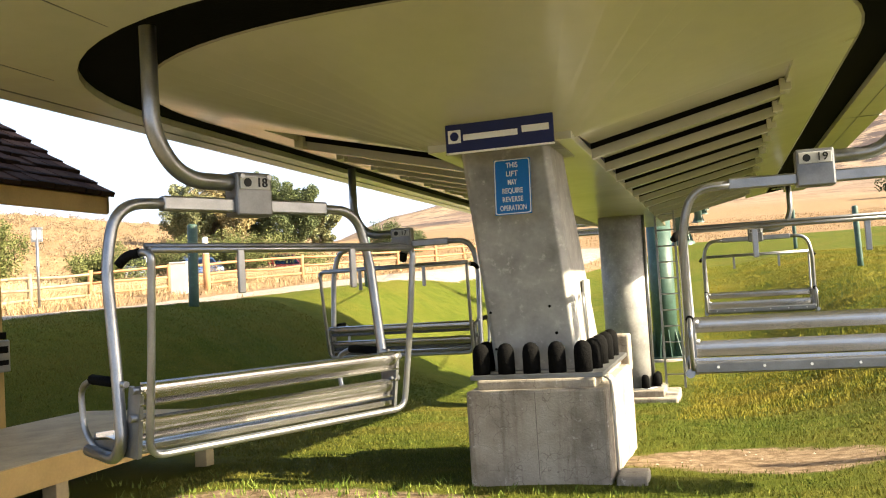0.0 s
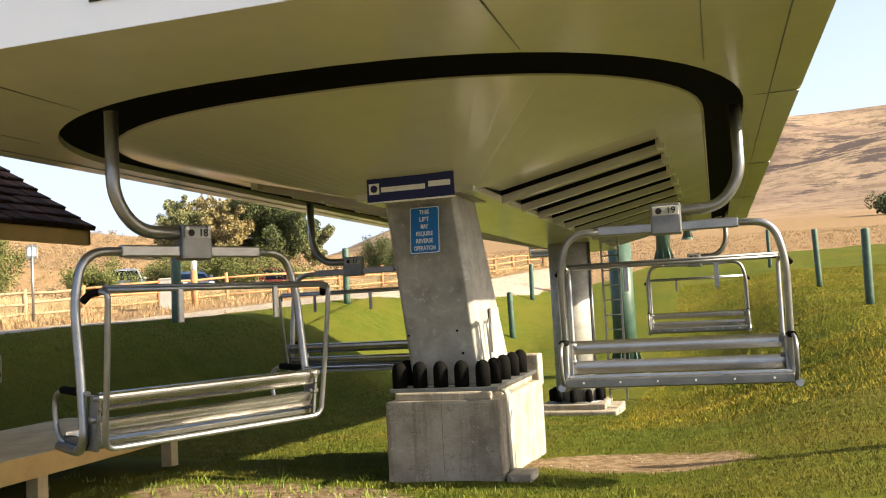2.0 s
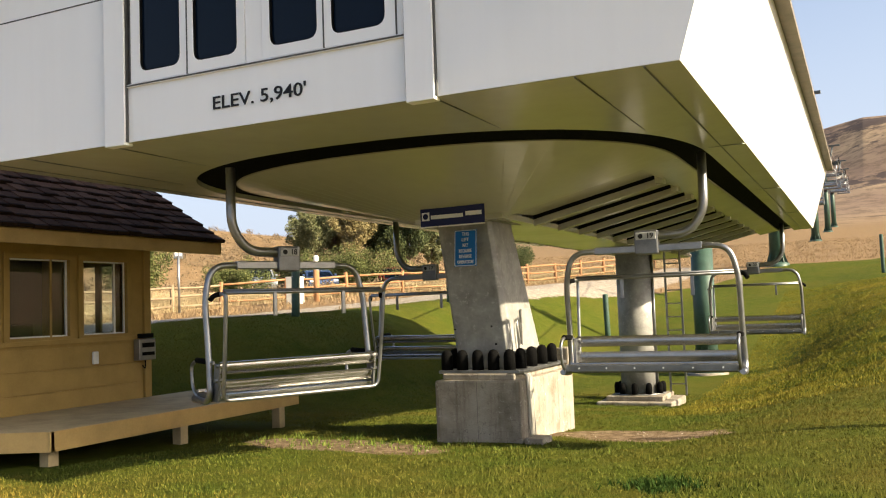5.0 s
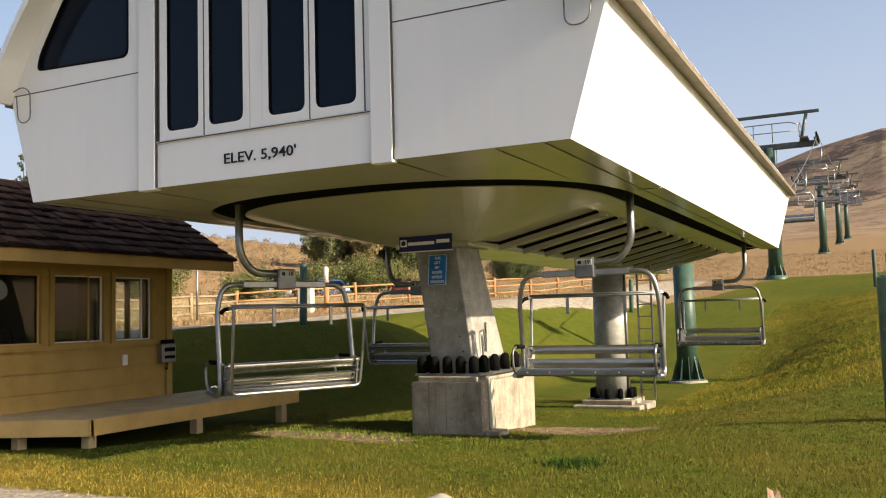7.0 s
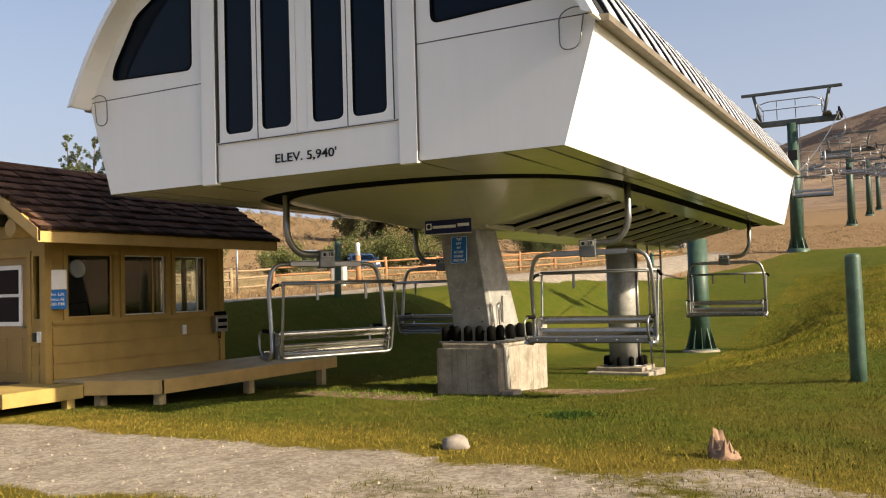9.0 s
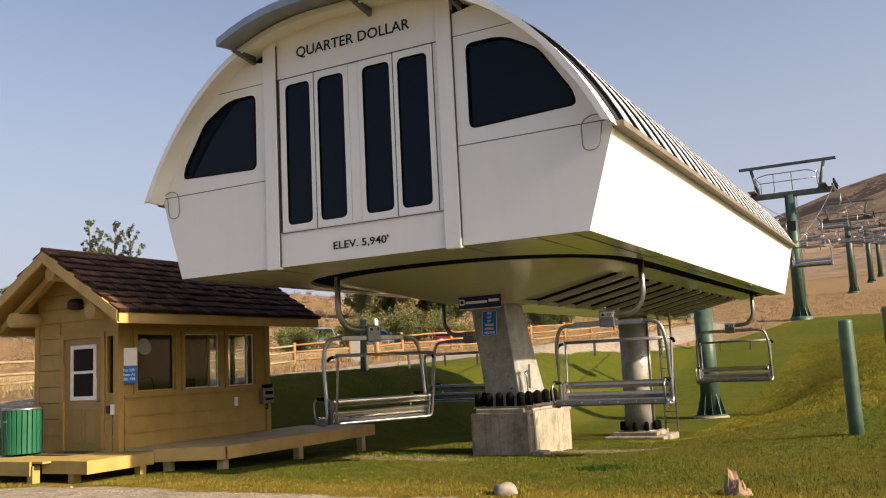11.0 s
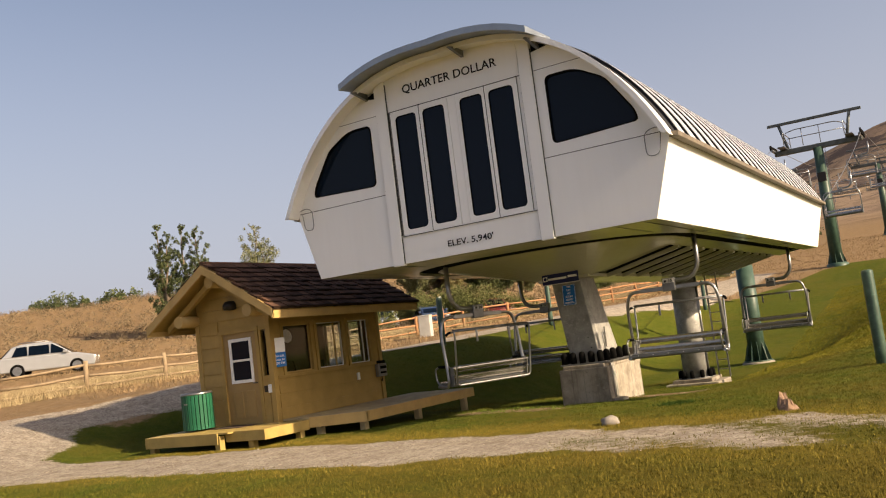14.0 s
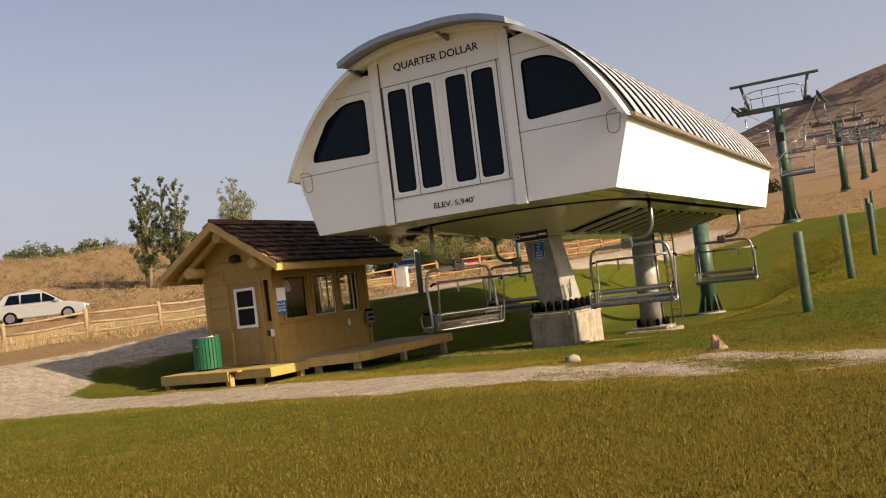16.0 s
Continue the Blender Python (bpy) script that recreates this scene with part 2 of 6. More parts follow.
def height(x, y):
    """The lie of the land."""
    x, y = np.asarray(x, float), np.asarray(y, float)
    # the loading runway dips under the back of the station and climbs the hill beyond
    mid = np.interp(y, [-20, 3, 7.5, 12, 16.6, 24.8, 33, 45, 58, 90, 110, 150, 260], [0.10, 0.14, 0.0, -0.25, -0.62, -0.62, 0.35, 1.9, 3.7, 6.4, 8.0, 11.6, 21.5])
    # bank with the row of posts
    bank = np.interp(y, [-20, 2, 8, 16.3, 25, 33, 50, 58, 90, 110, 150, 260], [0.10, 0.16, 0.28, 0.59, 1.07, 1.62, 2.76, 3.7, 6.4, 8.0, 11.6, 21.5])
    z = mid + (bank - mid) * smooth01(1.6, 6.4, x)
    # rise to the road and the fence
    edge = np.interp(y, [-10, 4, 9, 14, 22, 40], [-10.0, -8.6, -5.6, -3.4, -3.2, -3.2])
    road = np.interp(y, [-20, -6, 2, 9, 20, 28, 45, 58, 90, 110, 150, 260], [0.35, 0.55, 1.1, 1.55, 1.75, 2.2, 3.0, 3.9, 6.4, 8.0, 11.6, 21.5])
    z = z + (road - z) * smooth01(0, 6.0, edge - x)
    # causeway of the upper road
    z = z + 0.72 * (1 - smooth01(1.6, 6.5, line_dist(x, y, [(-44, 3), (-36, 12.5), (-28.6, 20.5), (-26, 25)])))
    z = z + (1.75 - z) * (1 - smooth01(2.5, 8.0, line_dist(x, y, [(-34, 35), (-29.6, 39.8), (-25.7, 43.6), (-20, 50)])))
    r = np.hypot(x, y - 2)
    az = np.degrees(np.arctan2(x, y - 2))
    near = 1 - smooth01(-30, -20, az)
    near = near * (az > -150)
    top = np.tan(np.radians(ridge_angle(az)))
    hill = smooth01(30, 105, r) * (105 * top - 1.0 + 0.9 * ripple(x, y, 14) + 0.35 * ripple(x, y, 5.0))
    z = z * (1 - near * smooth01(33, 105, r) * 0.8) + near * hill
    z = z + near * np.clip(r - 105, 0, 60) * 0.03
    far = (1 - near) * (np.abs(az) < 110)
    back = np.clip(top * 640 - 20.0, 0, None)
    fold = 0.80 + 0.13 * ripple(x, y, 75) + 0.06 * ripple(x + 40, y, 31)
    z = z + far * smooth01(230, 640, r) * back * (1 + (fold - 1) * (1 - smooth01(560, 640, r)))
    return z


def ground(x, y):
    return float(height(x, y))


def spread(lo, hi, fine_lo, fine_hi, step, grow):
    a = list(np.arange(fine_lo, fine_hi, step))
    s, v = step, a[-1]
    while v < hi:
        s *= grow
        v += s
        a.append(v)
    s, v = step, a[0]
    while v > lo:
        s *= grow
        v -= s
        a.insert(0, v)
    return np.array(a)


TRACK = [(-60, -6), (-14, -1.2), (-5, 0.0), (2, 0.1), (9, -0.3), (14, -0.8), (40, -3)]
ROAD = [(-15, -1.0), (-13.4, 2.4), (-12.5, 4.4), (-11.6, 6.3), (-11.4, 9), (-11.4, 15), (-11.6, 20), (-9.8, 29), (-7.2, 42), (-6, 58)]


def cover(x, y):
    """Share of gravel, dry grass and bare soil."""
    wob = 0.35 * ripple(x, y, 1.6) + 0.2 * ripple(x, y, 0.6)
    gravel = 1 - smooth01(0.95, 1.55, line_dist(x, y, TRACK) + wob * (0.6 + 0.6 * (x > 3)))
    gravel = gravel * (1 - smooth01(1.5, 4.0, x) * (0.48 - 0.30 * ripple(x, y, 0.75)))
    gravel = np.maximum(gravel, 1 - smooth01(1.15, 1.8, line_dist(x, y, ROAD) + wob * 0.6 + 0.5 * (1 - smooth01(6, 11, y))))
    gravel = np.maximum(gravel, 1 - smooth01(1.3, 2.3, np.hypot(x + 12.2, y - 0.9) + wob))
    edge = np.interp(y, [-20, 2, 8, 16, 26, 34], [-14.0, -11.5, -10.6, -10.0, -9.0, -7.6])
    dry = smooth01(0.0, 1.2, edge - x + wob)
    top = np.interp(x, [-10, -4, 0, 8, 30], [30, 46, 57, 60, 66])
    dry = np.maximum(dry, smooth01(0, 2.5, y - top + wob * 2))
    dry = np.maximum(dry, smooth01(24, 30, np.abs(x)) * (y > -60))
    soil = 1 - smooth01(0.55, 1.0, np.hypot((x - 2.15) / 1.6, (y - 8.2) / 1.15) + 0.45 * wob)
    soil = np.maximum(soil, 0.95 * (1 - smooth01(0.6, 1.15, np.hypot((x + 1.5) / 2.1, (y - 6.25) / 0.62) + 0.5 * wob)))
    return gravel, dry, soil


def straw(x, y):
    """Yellowed turf along the uphill edge of the track."""
    mid = np.interp(x, [p[0] for p in TRACK], [p[1] for p in TRACK])
    off = y - mid + 0.3 * ripple(x, y, 1.3)
    band = smooth01(0.5, 1.2, off) * (1 - smooth01(1.7, 3.0, off)) * smooth01(-9, -5, x)
    low = smooth01(-0.3, -1.2, off) * (1 - smooth01(1.4, 2.4, -off)) * 0.6
    return np.maximum(band, low)


def unevenness(x, y):
    """Small humps in the turf."""
    return (0.012 * ripple(x, y, 0.31) + 0.02 * ripple(x, y, 1.1)) * (np.hypot(x, y) < 60)


def turf(x, y):
    return height(x, y) + unevenness(x, y)


def build_ground():
    xs = spread(-1500, 1500, -15, 14, 0.27, 1.085)
    ys = spread(-700, 1500, -16, 30, 0.30, 1.07)
    gx, gy = np.meshgrid(xs, ys)
    gz = height(gx, gy)
    gz = gz + unevenness(gx, gy)
    g, d, s = cover(gx, gy)
    nx, ny = len(xs), len(ys)
    verts = np.stack([gx, gy, gz], -1).reshape(-1, 3)
    i = np.arange(nx * ny).reshape(ny, nx)
    faces = np.stack([i[:-1, :-1], i[:-1, 1:], i[1:, 1:], i[1:, :-1]], -1).reshape(-1, 4)
    me = bpy.data.meshes.new("ground")
    me.from_pydata(verts.tolist(), [], faces.tolist())
    me.polygons.foreach_set("use_smooth", [True] * len(me.polygons))
    at = me.color_attributes.new("cover", "FLOAT_COLOR", "POINT")
    at.data.foreach_set("color", np.stack([g, d, s, straw(gx, gy)], -1).astype(np.float32).ravel())
    me.materials.append(ground_material())
    return tagged(new("ground", me), "mown green lawn with gravel track, dry meadow and tan hills", "ground", kind="structure")


def ground_material():
    n = Nodes("ground_cover", 0.95)
    n.put("Specular IOR Level", 0.04)
    p = n.world_pos()
    att = n.node("ShaderNodeVertexColor", layer_name="cover")
    sep = n.node("ShaderNodeSeparateColor")
    n.link(att.outputs["Color"], sep.inputs[0])
    fine, mid, big = n.noise(55, 4, 0.7, p), n.noise(3.2, 5, 0.6, p), n.noise(0.35, 4, 0.55, p)
    lawn = n.ramp(mid, [(0.3, (0.026, 0.047, 0.006)), (0.5, (0.056, 0.074, 0.010)), (0.72, (0.100, 0.098, 0.018))])
    lawn = n.mix(n.ramp(big, [(0.42, (0, 0, 0)), (0.68, (0.75, 0.75, 0.75))]), lawn, (0.115, 0.088, 0.018))
    lawn = n.mix(0.55, lawn, n.ramp(fine, [(0.3, (0.018, 0.032, 0.003)), (0.7, (0.105, 0.112, 0.013))]))
    sage = n.noise(0.55, 6, 0.7, p)
    dry = n.ramp(mid, [(0.3, (0.150, 0.094, 0.050)), (0.55, (0.225, 0.146, 0.080)), (0.75, (0.29, 0.20, 0.115))])
    dry = n.mix(0.35, dry, n.ramp(fine, [(0.3, (0.104, 0.072, 0.038)), (0.7, (0.28, 0.205, 0.118))]))
    dry = n.mix(n.ramp(sage, [(0.52, (0, 0, 0)), (0.66, (0.55, 0.55, 0.55))]), dry, (0.15, 0.118, 0.078))
    # far hill: straw grass, brown scrub and dark outcrops in broken bands
    band = n.scaled(p, (0.5, 0.5, 1.6))
    tint = n.ramp(n.noise(0.012, 8, 0.65, p), [(0.35, (0.145, 0.102, 0.084)), (0.52, (0.235, 0.172, 0.122)), (0.66, (0.31, 0.232, 0.15))])
    scrub = n.ramp(n.noise(0.10, 9, 0.8, p), [(0.49, (0, 0, 0)), (0.55, (0.75, 0.75, 0.75))])
    tint = n.mix(scrub, tint, (0.115, 0.085, 0.062))
    crag = n.math("ADD", n.math("MULTIPLY", n.noise(0.035, 10, 0.72, band), 0.65), n.math("MULTIPLY", n.noise(0.011, 4, 0.6, p), 0.35))
    far = n.mix(n.ramp(crag, [(0.530, (0, 0, 0)), (0.548, (0.9, 0.9, 0.9))]), tint, (0.055, 0.044, 0.044))
    sepp = n.node("ShaderNodeSeparateXYZ")
    n.link(p, sepp.inputs[0])
    dry = n.mix(n.ramp(n.math("MULTIPLY", sepp.outputs[1], 0.003), [(0.48, (0, 0, 0)), (0.9, (1, 1, 1))]), dry, far)
    # the lawn is drier towards the track and the car park side
    gold = n.ramp(n.math("ADD", n.math("ADD", n.math("MULTIPLY", sepp.outputs[1], -0.040), n.math("MULTIPLY", sepp.outputs[0], 0.030)), n.math("MULTIPLY", n.noise(1.1, 5, 0.65, p), 0.9)), [(0.30, (0, 0, 0)), (0.85, (0.85, 0.85, 0.85))])
    lawn = n.mix(gold, lawn, n.ramp(fine, [(0.3, (0.052, 0.044, 0.007)), (0.7, (0.142, 0.104, 0.019))]))
    lawn = n.mix(n.math("MULTIPLY", att.outputs["Alpha"], n.ramp(mid, [(0.3, (0.35, 0.35, 0.35)), (0.6, (1, 1, 1))])), lawn, n.ramp(fine, [(0.3, (0.085, 0.066, 0.010)), (0.7, (0.20, 0.150, 0.028))]))
    stones = n.node("ShaderNodeTexVoronoi")
    stones.inputs["Scale"].default_value = 26
    n.link(p, stones.inputs["Vector"])
    grav = n.mix(0.5, n.ramp(mid, [(0.3, (0.215, 0.18, 0.145)), (0.7, (0.35, 0.31, 0.255))]), n.ramp(stones.outputs["Color"], [(0.2, (0.2, 0.2, 0.2)), (0.8, (0.8, 0.8, 0.8))]), "SOFT_LIGHT")
    grav = n.mix(n.ramp(n.noise(7, 5, 0.7, p), [(0.55, (0, 0, 0)), (0.7, (0.5, 0.5, 0.5))]), grav, (0.12, 0.088, 0.058))
    soil = n.ramp(n.noise(9, 5, 0.7, p), [(0.3, (0.075, 0.05, 0.028)), (0.5, (0.165, 0.118, 0.074)), (0.72, (0.28, 0.215, 0.145))])
    edge = n.math("MULTIPLY", n.math("SUBTRACT", n.noise(5, 6, 0.75, p), 0.5), 1.1)

    def mask(sock):
        return n.ramp(n.math("ADD", sock, edge), [(0.38, (0, 0, 0)), (0.62, (1, 1, 1))])

    c = n.mix(mask(sep.outputs[1]), lawn, dry)
    c = n.mix(mask(sep.outputs[0]), c, grav)
    c = n.mix(mask(sep.outputs[2]), c, soil)
    n.put("Base Color", c)
    rough = n.math("ADD", n.math("MULTIPLY", fine, 0.6), mid)
    n.bump(n.math("ADD", rough, n.math("MULTIPLY", n.math("MULTIPLY", sage, sep.outputs[1]), 1.2)), 1.0, 0.04)
    return n.mat


build_ground()


# ---- lift station ----
CX = 0.11
FY, RY = 2.87, 20.3  # front and rear of the station
ZB, ZW = 3.37, 4.74  # soffit and top of the side walls
HB, HW = 3.62, 4.04


ARC_R, ARC_Z = 4.55, 2.67


def swell(x):
    return 0.16 * math.sin(math.pi * min(1.0, (abs(x) / 4.06) ** 1.25))


def arch(x, grow=0.0):
    """The roof's curve, a circular arc."""
    r = ARC_R + grow
    return ARC_Z + math.sqrt(max(0.0, r * r - x * x)) + swell(x)


def arch_pts(grow=0.0, z_end=ZW, n=36):
    """Points of the roof's curve from right to left."""
    r = ARC_R + grow
    a0 = math.asin((z_end - ARC_Z) / r)
    out = [(r * math.cos(a0 + (math.pi - 2 * a0) * i / n), ARC_Z + r * math.sin(a0 + (math.pi - 2 * a0) * i / n)) for i in range(n + 1)]
    return [(x, z + swell(x)) for x, z in out]


def soft_poly(pts, r, n=5):
    """A polygon with rounded corners."""
    out = []
    m = len(pts)
    for i in range(m):
        a, b, c = Vector(pts[i - 1]), Vector(pts[i]), Vector(pts[(i + 1) % m])
        k = min(r, (a - b).length * 0.45, (c - b).length * 0.45)
        p, q = b + (a - b).normalized() * k, b + (c - b).normalized() * k
        out += [tuple(p.lerp(b, t).lerp(b.lerp(q, t), t)) for t in [j / n for j in range(n + 1)]]
    return out


def ring_prism(outer, inner, d0, d1, bm=None):
    """A frame between two outlines of equal count, in the xz plane."""
    bm = bm or bmesh.new()
    n = len(outer)
    v = [[bm.verts.new((a, d, b)) for a, b in pts] for pts in (outer, inner) for d in (d0, d1)]
    o0, o1, i0, i1 = v
    for k in range(n):
        j = (k + 1) % n
        bm.faces.new((o0[k], o0[j], i0[j], i0[k]))
        bm.faces.new((o1[k], i1[k], i1[j], o1[j]))
        bm.faces.new((o0[j], o0[k], o1[k], o1[j]))
        bm.faces.new((i0[k], i0[j], i1[j], i1[k]))
    return bm


def build_station():
    st = tagged(empty("lift_station", pose(CX, 0, 0)), "white sheet-metal chairlift station with a barrel roof on two columns", "chairlift station")
    # front wall: lower panels, sides and head round the windows, all 60 mm thick
    def front(pts, name="front_panel", y0=FY, y1=FY + 0.06, mat=M_WHITE, label=""):
        return part(name, prism(pts, y0, y1), mat, st, label)

    seam = 4.80
    def side_x(z):
        return HB + (HW - HB) * (z - ZB) / (ZW - ZB)

    for s in (-1, 1):
        front([(s * 1.72, ZB), (s * HB, ZB), (s * side_x(seam - 0.06), seam - 0.06), (s * HW, ZW), (s * HW, seam), (s * 1.72, seam)][:: s])
        # upper side panel round its window, as a frame
        outer, inner = [], []
        glass = soft_poly([(1.96, 5.03), (3.55, 5.09), (3.50, 5.30), (3.05, 5.98), (2.62, 6.22), (2.42, 6.27), (1.96, 6.27)], 0.12)
        cx, cz = 2.6, 5.55
        for x, z in glass:
            a = math.atan2(z - cz, x - cx)
            inner.append((s * x, z))
            # cast outwards to the panel's limit
            best = None
            for k in range(1, 400):
                r = k * 0.01
                px, pz = cx + math.cos(a) * r, cz + math.sin(a) * r
                if px < 1.72 or pz < seam + 0.006 or px > 4.05 or pz > arch(px) - 0.02:
                    best = (px, pz)
                    break
            outer.append((s * best[0], best[1]))
        part("window_panel", ring_prism(outer, inner, FY, FY + 0.06), M_WHITE, st)
        big = [(s * (cx + (x - cx) * 1.02), cz + (z - cz) * 1.02) for x, z in glass]
        g = part("side_window", prism(big, FY + 0.03, FY + 0.045), M_GLASS_DARK, st, "dark tinted glass pane")
        part("gasket", ring_prism(big, [(s * (cx + (x - cx) * 0.975), cz + (z - cz) * 0.975) for x, z in glass], FY - 0.006, FY + 0.028), M_BLACK, g)
        # pilaster beside the windows
        part("pilaster", prism([(s * 1.49, ZB - 0.03), (s * 1.74, ZB - 0.03), (s * 1.74, arch(1.74) - 0.02), (s * 1.49, arch(1.49) - 0.02)], FY - 0.05, FY + 0.06, bevel=0.006), M_WHITE, st)
    front([(-1.488, ZB), (1.488, ZB), (1.488, 3.89), (-1.488, 3.89)])
    head = [(-1.488, 6.42), (1.488, 6.42)] + [(x, arch(x) - 0.02) for x in np.linspace(1.488, -1.488, 13)]
    front(head)
    part("floor_strip", box(-1.49, 1.49, FY - 0.02, FY, 3.885, 3.915, 0.004), M_WHITE, st)
    # four tall windows in their frames
    for a, b, pa, pb in ((-1.435, -0.762, -1.325, -0.84), (-0.748, -0.105, -0.685, -0.19), (0.082, 0.708, 0.16, 0.65), (0.722, 1.405, 0.79, 1.305)):
        out = soft_poly([(a, 3.92), (b, 3.92), (b, 6.41), (a, 6.41)], 0.01)
        inn = soft_poly([(pa, 4.02), (pb, 4.02), (pb, 6.305), (pa, 6.305)], 0.1)
        f = part("tall_window", ring_prism(out, inn, FY - 0.012, FY + 0.05), M_WHITE, st)
        part("pane", prism([((x - (pa + pb) / 2) * 1.03 + (pa + pb) / 2, (z - 5.16) * 1.005 + 5.16) for x, z in inn], FY + 0.02, FY + 0.03), M_GLASS_DARK, f, "dark tinted glass pane")
        gask = soft_poly([(pa + 0.012, 4.032), (pb - 0.012, 4.032), (pb - 0.012, 6.293), (pa + 0.012, 6.293)], 0.09)
        part("gasket", ring_prism(inn, gask, FY - 0.004, FY + 0.019), M_BLACK, f)
    part("mullion", box(1.412, 1.488, FY - 0.008, FY + 0.05, 3.92, 6.41, 0.004), M_WHITE, st)
    part("mullion", box(-0.098, 0.075, FY - 0.005, FY + 0.05, 3.92, 6.41, 0.004), M_WHITE, st)
    # the roof sheet overhangs the front
    OV = 0.34
    op, ip = arch_pts(0.02, 4.70), arch_pts(-0.02, 4.70)
    bm = bmesh.new()
    rings = [[bm.verts.new((x, y, z)) for x, z in pts] for pts, y in ((op, FY + 0.1), (op, FY - OV), (ip, FY - OV), (ip, FY + 0.1))]
    for k in range(len(op) - 1):
        for i in range(4):
            p, q = rings[i], rings[(i + 1) % 4]
            bm.faces.new((p[k], p[k + 1], q[k + 1], q[k]))
    for k in (0, len(op) - 1):
        bm.faces.new([r[k] for r in rings])
    part("roof_overhang", bm, M_WHITE, st, smooth=False)
    bm = bmesh.new()
    op, ip = arch_pts(0.035, 4.69), arch_pts(-0.06, 4.71)
    rings = [[bm.verts.new((x, y, z)) for x, z in pts] for pts, y in ((op, FY - OV), (op, FY - OV - 0.03), (ip, FY - OV - 0.03), (ip, FY - OV))]
    for k in range(len(op) - 1):
        for i in range(4):
            p, q = rings[i], rings[(i + 1) % 4]
            bm.faces.new((p[k], p[k + 1], q[k + 1], q[k]))
    part("arch_rim", bm, M_WHITE, st)
    # barrel roof of standing ribs
    bm = bmesh.new()
    roof = arch_pts(0.03, 4.74, 40)
    starts, y = [], FY + 0.35
    while y < RY - 0.75:
        starts.append(y)
        y += 0.73
    def hoop(yy, up):
        return [(x * (1 + up / ARC_R), yy, ARC_Z + (z - ARC_Z) * (1 + up / ARC_R)) for x, z in roof]

    end = y
    for y0, y1, up in ((FY + 0.1, end, 0.0), (FY + 0.1, end, -0.06)):
        a, b = ([bm.verts.new(p) for p in hoop(yy, up)] for yy in (y0, y1))
        for k in range(len(a) - 1):
            bm.faces.new((a[k], a[k + 1], b[k + 1], b[k]))
    part("roof", bm, M_ROOF, st, "dark barrel roof sheet")
    # standing ribs, hollow boxes bent over the arch
    for i in range(len(starts)):
        bm = bmesh.new()
        y0 = starts[i]
        rings = [[bm.verts.new(p) for p in hoop(y0 + dy, up)] for dy, up in ((0.02, 0.050), (0.02, 0.060), (0.38, 0.060), (0.38, 0.050))]
        for p, q in zip(rings, rings[1:]):
            for k in range(len(p) - 1):
                bm.faces.new((p[k], p[k + 1], q[k + 1], q[k]))
        for k in (0, len(roof) - 1):
            bm.faces.new([r[k] for r in rings])
        cap = part("roof_rib", bm, M_RIB, st, "pale galvanised roof rib")
        # dark webs put the shade of the rib sides into the colour
        bm = bmesh.new()
        for dy in (0.03, 0.37):
            lo, hi = ([bm.verts.new(p) for p in hoop(y0 + dy, up)] for up in (0.002, 0.051))
            for k in range(len(lo) - 1):
                bm.faces.new((lo[k], lo[k + 1], hi[k + 1], hi[k]))
        part("rib_shade_web", bm, M_ROOF, cap, "rib side coloured dark for its shade")
    # side walls, leaning out, and the gutter angle over them
    for s in (-1, 1):
        w = [(HB, ZB), (HW, ZW - 0.02), (HW - 0.05, ZW - 0.02), (HB - 0.05, ZB)]
        bm = bmesh.new()
        lo = [bm.verts.new((s * x, FY + 0.061, z)) for x, z in w]
        hi = [bm.verts.new((s * x, RY + (0.35 if z < 4 else -0.35), z)) for x, z in w]
        bm.faces.new(lo)
        bm.faces.new(hi)
        for k in range(4):
            bm.faces.new((lo[k], lo[k - 1], hi[k - 1], hi[k]))
        part("side_wall", bm, M_WHITE, st)
        part("eave_angle", prism([(s * (HW - 0.02), ZW - 0.05), (s * (HW + 0.14), ZW - 0.05), (s * (HW + 0.14), ZW + 0.03), (s * (HW - 0.02), ZW + 0.03)], FY, RY - 0.35), M_EAVE, st, "dull galvanised eave angle")
    part("rear_wall", prism([(HB - 0.06, ZB), (HW - 0.06, ZW)] + [(x * 0.98, z - 0.06) for x, z in arch_pts(-0.05)] + [(-HW + 0.06, ZW), (-HB + 0.06, ZB)], RY - 0.45, RY - 0.40), M_WHITE, st)
    # visor over the front
    bm = bmesh.new()
    vx = np.linspace(-2.05, 2.05, 15)
    v = [[bm.verts.new((x, yy, arch(x) + dz + (0.0 if yy > FY else -0.10))) for x in vx] for yy, dz in ((FY + 0.3, 0.17), (FY - 0.80, 0.22), (FY - 0.80, 0.10), (FY + 0.3, 0.13))]
    for i in range(4):
        a, b = v[i], v[(i + 1) % 4]
        for k in range(len(vx) - 1):
            bm.faces.new((a[k], a[k + 1], b[k + 1], b[k]))
    for k in (0, len(vx) - 1):
        bm.faces.new([r[k] for r in v])
    part("visor", bm, M_GALV_FLAT, st, "curved galvanised sheet visor")
    for x in (-1.95, 0.35, 1.9):
        part("visor_bracket", prism([(FY, arch(x) - 0.15), (FY - 0.55, arch(x) - 0.06), (FY, arch(x) + 0.03)], x - 0.03, x + 0.03, "yz"), M_GALV_DARK, st)
    # thin cable loops by the eaves
    for s in (-1, 1):
        pts = rounded([(s * 3.98, FY - 0.03, 4.86), (s * 3.78, FY - 0.05, 4.90), (s * 3.62, FY - 0.06, 4.82), (s * 3.62, FY - 0.05, 4.42), (s * 3.85, FY - 0.05, 4.42), (s * 3.9, FY - 0.04, 4.78)], 0.14)
        part("cable_loop", tube(pts, 0.008, seg=6), M_GALV_DARK, st)
